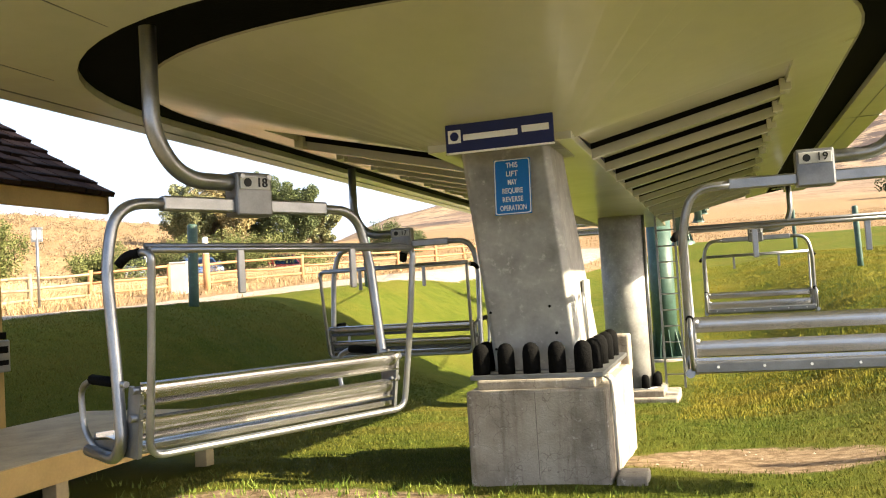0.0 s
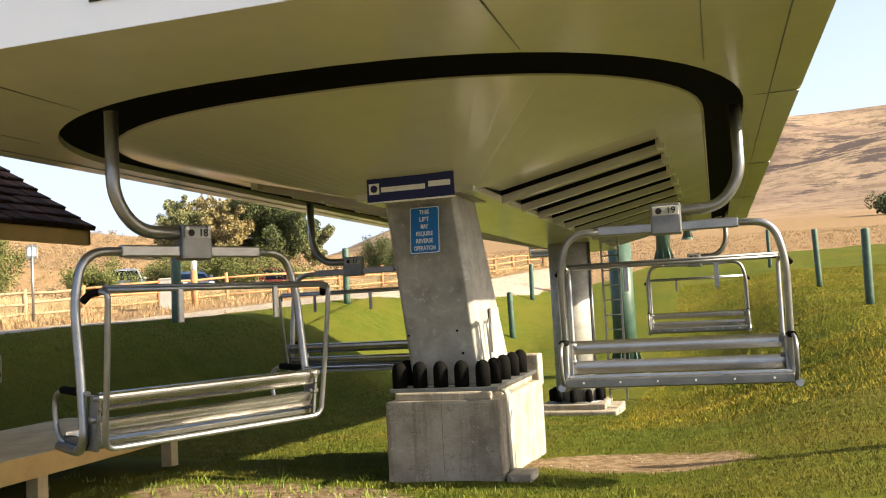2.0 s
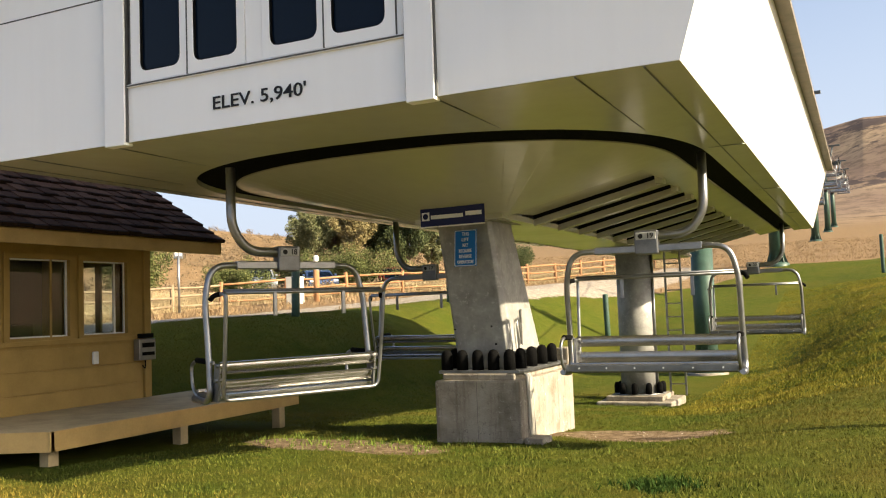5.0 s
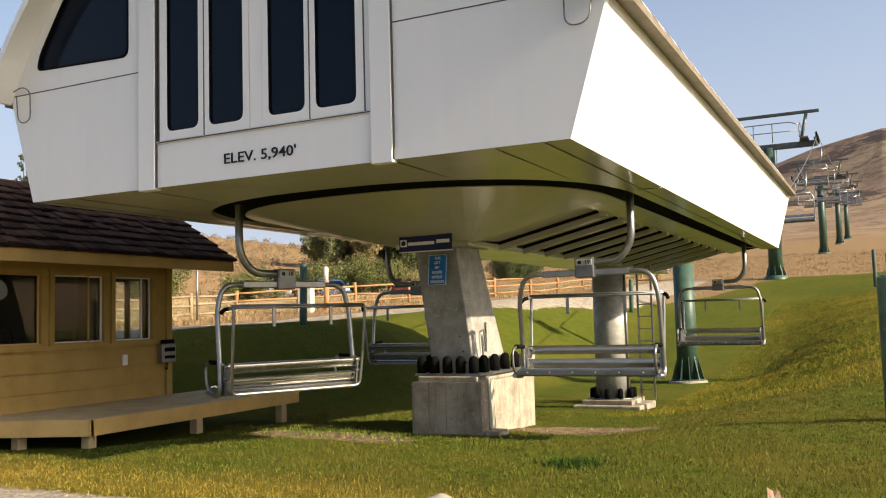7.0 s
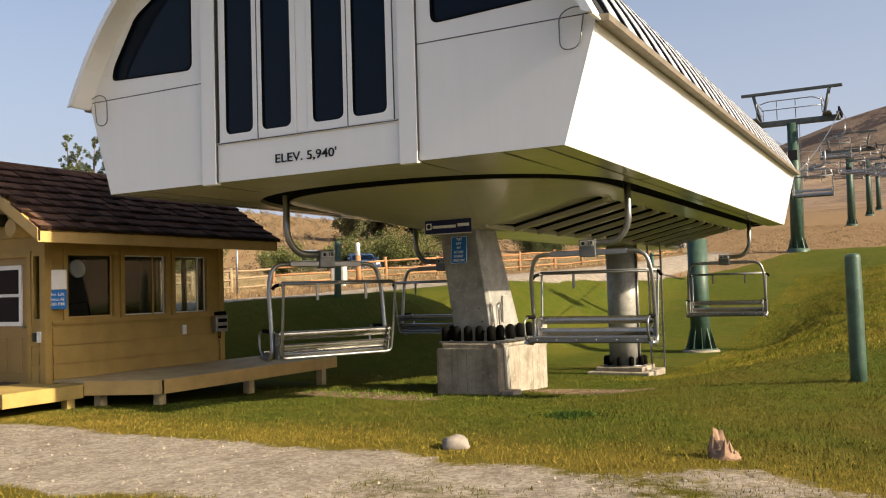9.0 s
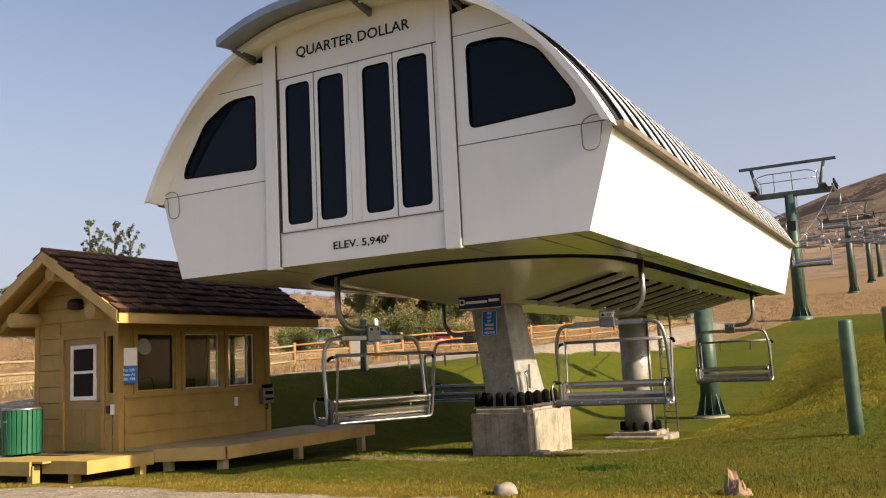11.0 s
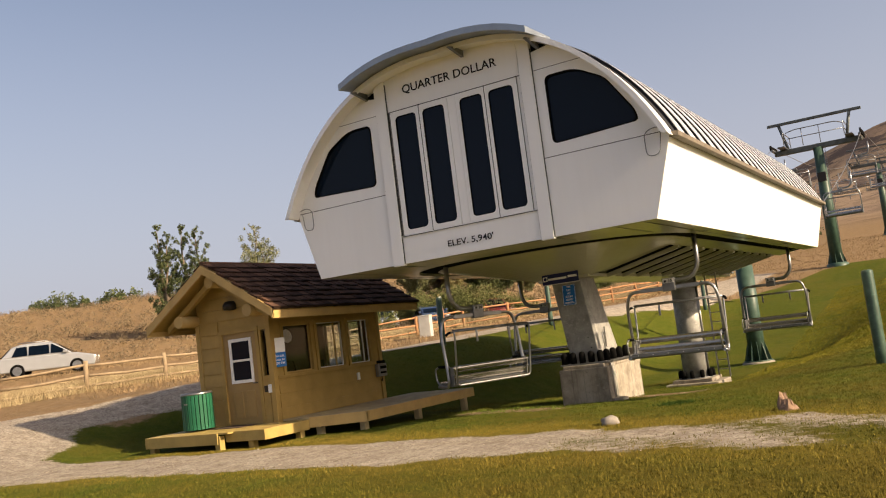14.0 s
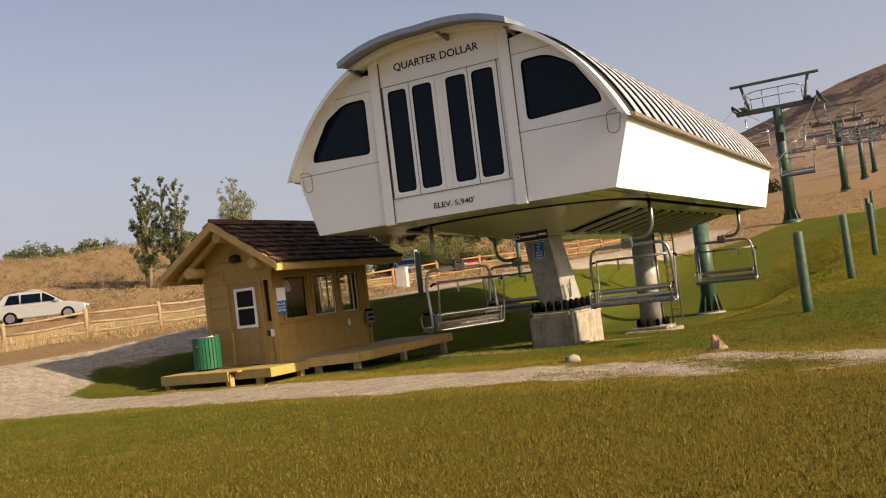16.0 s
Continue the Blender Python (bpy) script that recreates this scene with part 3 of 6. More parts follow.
    letters = writing("lettering", "QUARTER DOLLAR", 0.235, M_LETTER_K, st, pose(-0.02, FY - 0.008, 6.80), 2.12, label="black lettering")
    writing("lettering", "ELEV. 5,940'", 0.165, M_LETTER_K, st, pose(0.025, FY - 0.008, 3.600), 0.99, label="black lettering")
    # soffit with the slot in which the hangers run
    oc = 7.06
    sx = 0.02

    def loop(deep, side, n=32):
        """The slot's edge: straight runs joined by a full, flattened bow round the front."""
        pts = [(sx - side, RY + 0.3)]
        for i in range(n + 1):
            a = math.pi + math.pi * i / n
            c, d = math.cos(a), math.sin(a)
            pts.append((sx + math.copysign(abs(c) ** (2 / 2.4), c) * side, oc - abs(d) ** (2 / 2.4) * deep))
        return pts + [(sx + side, RY + 0.3)]

    so, si = loop(3.0, 3.16), loop(2.38, 2.80)
    bm = bmesh.new()
    # fold the outer outline to the same count as the slot's
    edge = []
    n = len(so)
    for x, y in so:
        a = math.atan2(y - oc, x - sx)
        if y > oc:
            edge.append((math.copysign(HB, x - sx), y))
        else:
            k = min(HB / max(abs(math.cos(a)), 1e-6), (oc - FY) / max(abs(math.sin(a)), 1e-6))
            edge.append((math.cos(a) * k, oc + math.sin(a) * k))
    eo = [bm.verts.new((x, y, ZB - 0.004)) for x, y in edge]
    ei = [bm.verts.new((x, y, ZB - 0.02)) for x, y in so]
    up = [bm.verts.new((x, y, ZB + 0.06)) for x, y in so]
    for k in range(n - 1):
        (xa, ya), (xb, yb) = edge[k], edge[k + 1]
        if (abs(abs(xa) - HB) < 1e-6) != (abs(abs(xb) - HB) < 1e-6):
            c = bm.verts.new((math.copysign(HB, xa), FY, ZB - 0.004))
            bm.faces.new((eo[k], c, eo[k + 1], ei[k + 1], ei[k]))
        else:
            bm.faces.new((eo[k], eo[k + 1], ei[k + 1], ei[k]))
        bm.faces.new((ei[k], ei[k + 1], up[k + 1], up[k]))
    part("outer_soffit", bm, M_SOFFIT, st, "glossy soffit panels, colour darkened and yellowed for shade")
    # black brush strips close the slot
    bm = bmesh.new()
    wide, thin = loop(3.02, 3.18), loop(2.36, 2.78)
    a = [bm.verts.new((x, y, ZB + 0.045)) for x, y in wide]
    b = [bm.verts.new((x, y, ZB - 0.015)) for x, y in thin]
    c = [bm.verts.new((x, y, ZB + 0.2)) for x, y in thin]
    d = [bm.verts.new((x, y, ZB + 0.2)) for x, y in wide]
    for k in range(n - 1):
        for p, q in ((a, b), (b, c), (c, d), (d, a)):
            bm.faces.new((p[k], p[k + 1], q[k + 1], q[k]))
    part("slot_brush", bm, M_BLACK, st, "black rubber brush strip")
    part("slot_lip", tube([(x, y, ZB - 0.005) for x, y in si], 0.018, seg=6), M_LIP, st)
    # hull inside the slot: slopes down to a keel over the columns
    KZ, KX = 2.84, 0.62
    m = len(si)
    inner_pts = []
    for x, y in si:
        if y >= 7.15:
            inner_pts.append((math.copysign(KX, x - sx) + sx, y, KZ))
        else:
            inner_pts.append((sx + KX * max(-1, min(1, (x - sx) / 2.0)), 7.15, KZ))
    cuts = [1, 8, 14, 19, 25, m - 2]
    for a, b in zip(cuts, cuts[1:]):
        bm = bmesh.new()
        for k in range(a, b):
            pts = [(*si[k], ZB - 0.02), (*si[k + 1], ZB - 0.02), inner_pts[k + 1], inner_pts[k]]
            if (Vector(pts[2]) - Vector(pts[3])).length < 0.002:
                pts = pts[:3]
            bm.faces.new([bm.verts.new(p) for p in pts])
        bmesh.ops.remove_doubles(bm, verts=bm.verts, dist=0.001)
        part("hull_panel", bm, M_SOFFIT, st, "glossy soffit panel, colour darkened and yellowed for shade", smooth=False)
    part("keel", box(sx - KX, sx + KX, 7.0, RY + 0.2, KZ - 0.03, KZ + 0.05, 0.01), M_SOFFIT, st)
    for s in (-1, 1):
        # sloping bays of overlapping louvre panels, each with a lip
        x0, x1, z0, z1 = sx + s * KX, sx + s * 2.36, KZ + 0.02, 3.27
        step = 1.06
        for i in range(12):
            y = 7.12 + i * step
            bm = bmesh.new()
            q = [bm.verts.new(p) for p in ((x0, y + 0.05, z0 + 0.02), (x1, y + 0.05, z1 + 0.02), (x1, y + step - 0.02, z1 + 0.07), (x0, y + step - 0.02, z0 + 0.07))]
            bm.faces.new(q)
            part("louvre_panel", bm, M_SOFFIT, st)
            # black strip stands in for the shade in the gap
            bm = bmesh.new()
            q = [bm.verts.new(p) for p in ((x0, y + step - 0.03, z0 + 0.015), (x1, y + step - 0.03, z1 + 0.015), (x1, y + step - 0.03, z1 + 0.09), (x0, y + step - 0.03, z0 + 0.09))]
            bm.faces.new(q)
            part("louvre_gap_shade", bm, M_BLACK, st, "black strip standing in for the shade between louvres")
            if i:
                bm = bmesh.new()
                for dy in (0.0, 0.09):
                    for x, z in ((x0, z0), (x1, z1)):
                        for dz in (-0.07, 0.02):
                            bm.verts.new((x, y + dy, z + dz))
                bmesh.ops.convex_hull(bm, input=bm.verts[:])
                part("louvre_lip", bm, M_SLAT, st)
                part("end_block", box(x1 - 0.05, x1 + 0.05, y - 0.10, y + 0.12, z1 - 0.06, z1 + 0.05, 0.01), M_SOFFIT, st)
        # black sheet above the louvres, added to paint the recess as dark shade
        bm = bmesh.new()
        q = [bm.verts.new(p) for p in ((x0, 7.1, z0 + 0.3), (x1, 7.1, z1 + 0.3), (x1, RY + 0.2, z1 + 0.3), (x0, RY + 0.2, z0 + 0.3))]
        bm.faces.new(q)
        part("louvre_shade_backing", bm, M_BLACK, st)
        bm = prism([(x1, ZB - 0.10), (sx + s * 2.79, ZB - 0.02), (sx + s * 2.79, ZB + 0.05), (x1, ZB + 0.05)], 7.1, RY + 0.2)
        part("bay_rail", bm, M_SOFFIT, st)
    # dark joints between the front panels
    def joint(x0, x1, z0, z1):
        part("panel_joint", box(x0, x1, FY - 0.0165, FY - 0.004, z0, z1), M_JOINT, st)

    for x in (-1.442, -0.755, 0.715, 1.408, 1.484):
        joint(x - 0.006, x + 0.006, 3.90, 6.43)
    part("panel_joint", box(-1.49, 1.49, FY - 0.024, FY - 0.019, 3.893, 3.907), M_JOINT, st)
    joint(-1.49, 1.49, 6.414, 6.426)
    for s in (-1, 1):
        xa, xb = sorted((s * 1.75, s * 4.0))
        part("panel_joint", box(xa, xb, FY - 0.003, FY + 0.02, 4.797, 4.810), M_JOINT, st)
        xa, xb = sorted((s * 1.75, s * 2.86))
        part("panel_joint", box(xa, xb, FY - 0.003, FY + 0.02, 6.427, 6.437), M_JOINT, st)
        part("panel_joint", box(s * 1.7455 - 0.005, s * 1.7455 + 0.005, FY - 0.03, FY + 0.02, ZB, 6.85), M_JOINT, st)
        part("panel_joint", box(s * 1.4855 - 0.005, s * 1.4855 + 0.005, FY - 0.03, FY + 0.02, ZB, 7.0), M_JOINT, st)
    # panel joints on the soffit
    for x0, y0, x1, y1 in ((1.72, FY, 1.72, 4.30), (2.86, FY, 2.86, 5.15), (3.37, FY, 3.37, RY), (-1.72, FY, -1.72, 4.3), (-2.86, FY, -2.86, 5.15), (-3.37, FY, -3.37, RY), (3.2, 6.6, HB, 6.6), (3.2, 11, HB, 11), (3.2, 15.5, HB, 15.5)):
        part("panel_joint", tube([(x0, y0, ZB - 0.014), (x1, y1, ZB - 0.016)], 0.006, seg=4), M_GALV_DARK, st)
    return st


M_JOINT = worn("dark_joint", (0.09, 0.09, 0.085), 0.8)
M_LIP = worn("dull_lip_edge", (0.3, 0.29, 0.25), 0.9)
# dark roof sheet, also used to paint the shaded rib sides
M_ROOF = worn("dark_roof_and_rib_shade", (0.035, 0.036, 0.04), 0.85, 0.0, 0.2, 2.0, 40, spec=0.05)
M_RIB = worn("pale_rib_sheet", (0.55, 0.56, 0.57), 0.40, 0.4, 0.08, 2.0, 40)
M_EAVE = worn("dull_eave_metal", (0.20, 0.165, 0.12), 0.55, 0.3, 0.2, 5)
M_GALV_FLAT = worn("flat_galvanised_sheet", (0.30, 0.34, 0.38), 0.4, 0.6, 0.12, 3)
build_station()


# ---- columns ----
def anchor_bolt(x, y, z, parent, h=0.26, r=0.075):
    part("bolt_cap", lathe([(r * 1.0, z), (r, z + h * 0.65), (r * 0.9, z + h * 0.82), (r * 0.6, z + h * 0.95), (r * 0.15, z + h)], seg=12, m=Matrix.Translation((x, y, 0))), M_BLACK, parent)


def build_front_column():
    col = tagged(empty("station_column", pose(0.30, 7.0, 0)), "grey steel station column leaning forward on a concrete block", "column")
    # shaft, tapering upwards and leaning forward
    bm = bmesh.new()
    lo = [(-0.38, 0.38), (0.31, 0.38), (0.37, 0.44), (0.37, 1.54), (0.31, 1.60), (-0.36, 1.60), (-0.42, 1.54), (-0.42, 0.44)]
    hi = [(-0.50, 0.10), (0.18, 0.10), (0.23, 0.15), (0.23, 0.82), (0.17, 0.88), (-0.48, 0.88), (-0.54, 0.82), (-0.54, 0.15)]
    a = [bm.verts.new((x, y, 0.9)) for x, y in lo]
    b = [bm.verts.new((x, y, 2.86)) for x, y in hi]
    bm.faces.new(a)
    bm.faces.new(b)
    for k in range(8):
        bm.faces.new((a[k - 1], a[k], b[k], b[k - 1]))
    bmesh.ops.bevel(bm, geom=bm.edges[:], offset=0.012, segments=2, profile=0.5, affect="EDGES")
    part("shaft", bm, M_STEEL_COL, col)
    part("head_plate", box(-0.62, 0.32, 0.02, 1.0, 2.80, 2.83, 0.005), M_STEEL_COL, col)
    for x, z, r in ((-0.4, 1.42, 0.012), (-0.38, 1.1, 0.012), (0.12, 1.45, 0.012), (0.16, 1.22, 0.014), (0.18, 1.05, 0.018)):
        part("hole", lathe([(r, 0), (r, 0.01)], seg=8, m=Matrix.Translation((x, 0.38 - (z - 0.9) * 0.1429 - 0.006, z)) @ Matrix.Rotation(radians(90), 4, "X")), M_BLACK, col)
    # access door with a wire handle on the side
    part("access_door", box(0.335, 0.36, 0.78, 1.12, 1.18, 1.66, 0.006), M_STEEL_COL, col, m=pose(0, 0, 0))
    part("wire_conduit", tube(rounded([(0.40, 0.56, 0.92), (0.37, 0.54, 1.5), (0.36, 0.66, 1.56), (0.37, 0.7, 1.2)], 0.08), 0.014, seg=6), M_GALV, col)
    plate = part("base_plate", box(-0.56, 0.56, 0.08, 2.05, 0.86, 0.9, 0.006), M_GALV_DARK, col)
    for i in range(5):
        anchor_bolt(-0.48 + i * 0.218, 0.18, 0.9, col)
    for i in range(4):
        anchor_bolt(0.44, 0.45 + i * 0.42, 0.9, col)
        anchor_bolt(-0.52, 0.52 + i * 0.4, 0.9, col)
    block = tagged(empty("concrete_block", pose(0.30, 7.0, 0)), "stained grey concrete foundation block with chipped edges", "foundation")
    bm = box(-0.585, 0.585, 0.0, 2.2, -0.5, 0.78, 0.025)
    part("body", bm, M_CONC, block)
    part("cap", box(-0.5, 0.5, 0.06, 2.1, 0.775, 0.862, 0.02), M_CONC, block)
    part("kerb", box(0.40, 0.59, 2.0, 2.26, 0.7, 1.08, 0.02), M_CONC, block)
    for i in range(5):
        y = 0.12 + i * 0.045
        part("cable", tube(rounded([(0.45, y + 0.25, 0.87), (0.6, y + 0.1, 0.83), (0.605, y + 0.1, 0.72), (0.608, y + 0.14, -0.02)], 0.05), 0.012, seg=6), M_CONC_LIGHT, block)
    part("step_stone", box(0.62, 0.86, -0.02, 0.34, -0.05, 0.08, 0.015), M_CONC, block)
    part("crack", box(0.0, 0.006, -0.003, 0.01, 0.05, 0.76), M_DARKCRACK, block)


M_CONC_LIGHT = worn("pale_cable_sleeve", (0.5, 0.48, 0.43), 0.8)
M_DARKCRACK = worn("concrete_joint", (0.16, 0.14, 0.12), 0.9)
build_front_column()


def build_round_column():
    y, x, zb = 16.6, 0.13, -0.62
    col = tagged(empty("round_column", pose(x, y, 0)), "round grey steel column on a square concrete footing", "column")
    part("shaft", lathe([(0.41, zb + 0.3), (0.41, 2.85)], seg=36), M_STEEL_COL, col, smooth=False)
    part("footing", box(-0.8, 0.85, -0.8, 0.8, zb - 0.3, zb + 0.16, 0.03), M_CONC, col)
    part("upper_footing", box(-0.62, 0.62, -0.62, 0.62, zb + 0.155, zb + 0.27, 0.02), M_CONC, col)
    part("base_ring", lathe([(0.55, zb + 0.265), (0.55, zb + 0.3)], seg=24), M_GALV_DARK, col)
    for k in range(10):
        a = k * math.pi / 5 + 0.3
        anchor_bolt(0.5 * math.cos(a), 0.5 * math.sin(a), zb + 0.3, col, 0.24, 0.07)
    part("conduit", tube([(0.42, -0.12, zb + 0.3), (0.42, -0.12, 2.85)], 0.03, seg=8), M_GALV, col)
    lad = tagged(empty("ladder", pose(x + 0.78, y + 0.35, 0)), "steel ladder beside the round column", "ladder")
    for s in (-0.17, 0.17):
        part("stile", box(s - 0.02, s + 0.02, -0.03, 0.03, zb + 0.2, 3.0), M_GALV, lad)
    for i in range(11):
        part("rung", tube([(-0.17, 0, zb + 0.45 + i * 0.3), (0.17, 0, zb + 0.45 + i * 0.3)], 0.015, seg=6), M_GALV, lad)


build_round_column()


# ---- chairs ----
def bench_slat(w, h, t, tilt):
    """An aluminium plank with turned edges."""
    face = [(h * (k / 8 - 0.5), 0.014 * math.sin(math.pi * k / 8)) for k in range(9)]
    back = [(h / 2, t), (h / 2 - 0.012, t)] + [(y * 0.86, z + 0.008) for y, z in face[::-1]] + [(-h / 2 + 0.012, t), (-h / 2, t)]
    bm = prism(face + back, -w / 2, w / 2, "yz")
    return bm


def build_chair(m, number, label):
    """A four-seat chair. Local: x across, y to the front, z up, the clamp at z = 0."""
    ch = tagged(empty("lift_chair", m), label, "chairlift chair", "lift chairs")
    W = 1.0
    # hanger from the rope down to the clamp
    hang = rounded([(HANG, 0, 0.95), (HANG, 0, 0.30), (HANG * 0.72, 0, 0.05), (0.12, 0, 0.04)], 0.34, 10)
    h = part("hanger", tube(hang, 0.052, seg=12), M_GALV, ch)
    c = part("clamp", box(-0.135, 0.135, -0.07, 0.07, -0.17, 0.11, 0.015), M_GALV_DARK, ch)
    for dx in (-0.10, 0.10):
        part("bolt", lathe([(0.014, 0), (0.018, 0.02)], seg=8, m=Matrix.Translation((dx, -0.07, 0.08)) @ Matrix.Rotation(radians(90), 4, "X")), M_GALV, c)
    for s, r in ((-1, 0), (1, 180)):
        p = part("number_plate", box(-0.115, 0.115, s * 0.075 - 0.004, s * 0.075 + 0.004, 0.0, 0.085, 0.004), M_PLATE, c)
        writing("lettering", number, 0.085, M_LETTER_K, p, pose(0.048 * -s, s * 0.082, 0.042, 0, 0, r))
        part("emblem", lathe([(0.028, 0), (0.028, 0.004)], seg=16, m=Matrix.Translation((0.06 * s, s * 0.08, 0.042)) @ Matrix.Rotation(radians(90), 4, "X")), M_LETTER_K, p)
    # bail
    zt, zs = -0.10, -1.50
    for s in (-1, 1):
        part("bail_arm", box(min(0.1 * s, 0.62 * s), max(0.1 * s, 0.62 * s), -0.035, 0.035, zt - 0.045, zt + 0.045, 0.012), M_GALV, ch)
        side = rounded([(s * 0.56, 0, zt), (s * 0.90, 0.0, zt - 0.01), (s * 0.99, -0.02, zt - 0.34), (s * (W - 0.01), -0.10, -1.10), (s * W, -0.14, zs + 0.06), (s * W, -0.06, zs - 0.03), (s * W, 0.26, zs - 0.0)], 0.24, 8)
        part("bail", tube(side, 0.034, seg=10), M_GALV, ch)
        part("bracket", prism([(-0.30, -1.15), (-0.18, -1.13), (-0.12, -1.42), (0.24, -1.45), (0.24, -1.51), (-0.24, -1.52)], s * (W - 0.045) - 0.012, s * (W - 0.045) + 0.012, "yz"), M_GALV_DARK, ch)
        arm = rounded([(s * (W - 0.02), -0.18, -1.12), (s * (W - 0.02), 0.22, -1.10), (s * (W - 0.02), 0.37, -1.15), (s * (W - 0.02), 0.35, -1.40), (s * (W - 0.02), 0.20, -1.5)], 0.10, 6)
        a = part("armrest", tube(arm, 0.019, seg=8), M_GALV, ch)
        part("grip", tube([(s * (W - 0.02), -0.08, -1.112), (s * (W - 0.02), 0.22, -1.10)], 0.030, seg=8), M_BLACK, a)
        for yy, zz in ((-0.27, -1.15), (-0.24, -1.30)):
            part("bolt", tube([(s * (W - 0.09), yy, zz), (s * (W + 0.0), yy, zz)], 0.022, seg=8), M_GALV_DARK, ch)

    def slat(name, y, z, h, tilt):
        part(name, bench_slat(2 * W - 0.08, h, 0.035, 0), M_ALU, ch, m=pose(0, y, z, tilt, 0, 0))

    slat("back_slat", -0.275, -1.17, 0.125, 102)
    slat("back_slat", -0.23, -1.355, 0.125, 108)
    slat("seat_slat", -0.13, -1.47, 0.20, 8)
    slat("seat_slat", 0.12, -1.445, 0.27, 0)
    # darker steel here puts the shade on the lip's front into its colour
    part("shaded_seat_lip", box(-W + 0.04, W - 0.04, 0.258, 0.28, -1.50, -1.42, 0.010), M_GALV_DARK, ch)
    for i in range(6):
        part("bolt", lathe([(0.011, 0), (0.011, 0.008)], seg=6, m=Matrix.Translation((-0.8 + i * 0.32, 0.288, -1.455)) @ Matrix.Rotation(radians(90), 4, "X")), M_SIGN_W, ch)
    part("under_rail", box(-W + 0.05, W - 0.05, -0.05, 0.01, -1.53, -1.49, 0.008), M_GALV_DARK, ch)
    # restraint bar, folded up behind the back
    bar = rounded([(-0.99, -0.38, -0.42), (-0.97, -0.49, -0.42), (-0.96, -0.42, -1.0), (-0.95, -0.34, -1.50), (0.95, -0.34, -1.50), (0.96, -0.42, -1.0), (0.97, -0.49, -0.42), (0.99, -0.38, -0.42)], 0.09, 6)
    b = part("restraint_bar", tube(bar, 0.021, seg=8), M_GALV, ch)
    for s in (-1, 1):
        part("end_cap", tube(rounded([(s * 0.99, -0.40, -0.42), (s * 1.03, -0.34, -0.43), (s * 1.06, -0.30, -0.48)], 0.03), 0.027, seg=8), M_BLACK, b)
    part("cross_bar", tube([(-0.97, -0.47, -0.41), (0.97, -0.47, -0.41)], 0.019, seg=8), M_GALV, b)
    part("cross_bar", tube([(-0.97, -0.42, -0.385), (0.97, -0.42, -0.385)], 0.014, seg=8), M_GALV_DARK, b)
    for x in (-0.42, 0.42):
        part("foot_rest", box(x - 0.022, x + 0.022, -0.50, -0.475, -0.66, -0.41, 0.006), M_GALV, b, m=pose(0, 0, 0))
    return ch


HANG = -0.66
M_PLATE = worn("grimy_number_plate", (0.48, 0.48, 0.46), 0.5)
build_chair(pose(-1.03, 4.87, 2.35, 0, 0, 64.4), "18", "worn aluminium four-seat lift chair hanging under the station")
build_chair(pose(2.55, 6.94, 2.41, 0, 0, 182), "19", "worn aluminium four-seat lift chair with its restraint bar up")
build_chair(pose(-2.05, 10.6, 2.37, 0, 0, 0), "17", "shaded aluminium four-seat lift chair beside the column")
build_chair(pose(2.54, 17.9, 2.39, 0, 0, 180), "20", "worn aluminium four-seat lift chair at the rear of the station")
build_chair(pose(-2.35, 30.0, 4.75, 0, 0, 0), "16", "aluminium four-seat lift chair hanging from the rope uphill")


# ---- signs on the front column ----
def build_signs():
    s = tagged(empty("maker_sign", pose(0.235, 6.60, 2.86, 0, 0, -1)), "navy blue maker's sign board with white text bars", "sign")
    part("board", box(-0.44, 0.44, -0.012, 0.012, -0.135, 0.135, 0.008), M_NAVY, s)
    part("edge_strip", box(-0.44, 0.44, -0.014, 0.014, -0.142, -0.128), M_SIGN_W, s)
    part("text_bar", box(-0.29, 0.155, -0.016, -0.012, -0.040, 0.008, 0.0), M_LETTER_W, s)
    part("text_bar", box(0.19, 0.405, -0.016, -0.012, -0.026, 0.026, 0.0), M_LETTER_W, s)
    e = part("emblem", box(-0.415, -0.31, -0.016, -0.012, -0.055, 0.05), M_LETTER_W, s)
    part("emblem_disc", lathe([(0.036, 0), (0.036, 0.004)], seg=20, m=Matrix.Translation((-0.362, -0.016, -0.002)) @ Matrix.Rotation(radians(90), 4, "X")), M_NAVY, e)
    b = tagged(empty("notice_sign", pose(0.24, 6.965, 2.46, -6, 0, 0)), "bright blue notice with white lettering on the column", "sign")
    part("board", box(-0.155, 0.155, -0.006, 0.006, -0.235, 0.235, 0.004), M_SKYBLUE, b)
    rim = ring_prism(soft_poly([(-0.15, -0.23), (0.15, -0.23), (0.15, 0.23), (-0.15, 0.23)], 0.02), soft_poly([(-0.143, -0.223), (0.143, -0.223), (0.143, 0.223), (-0.143, 0.223)], 0.02), -0.009, -0.005)
    part("border", rim, M_LETTER_W, b)
    for i, w in enumerate(("THIS", "LIFT", "MAY", "REQUIRE", "REVERSE", "OPERATION")):
        writing("lettering", w, 0.062, M_LETTER_W, b, pose(0, -0.009, 0.178 - i * 0.072), 0.0245 * len(w))


build_signs()


# ---- operator's hut ----
HX0, HX1, HY0, HY1, HZ, HT = -7.46, -5.25, 3.05, 7.06, 0.47, 2.85
RXC, RZ, REX, REZ = -6.40, 4.13, 1.88, 2.93


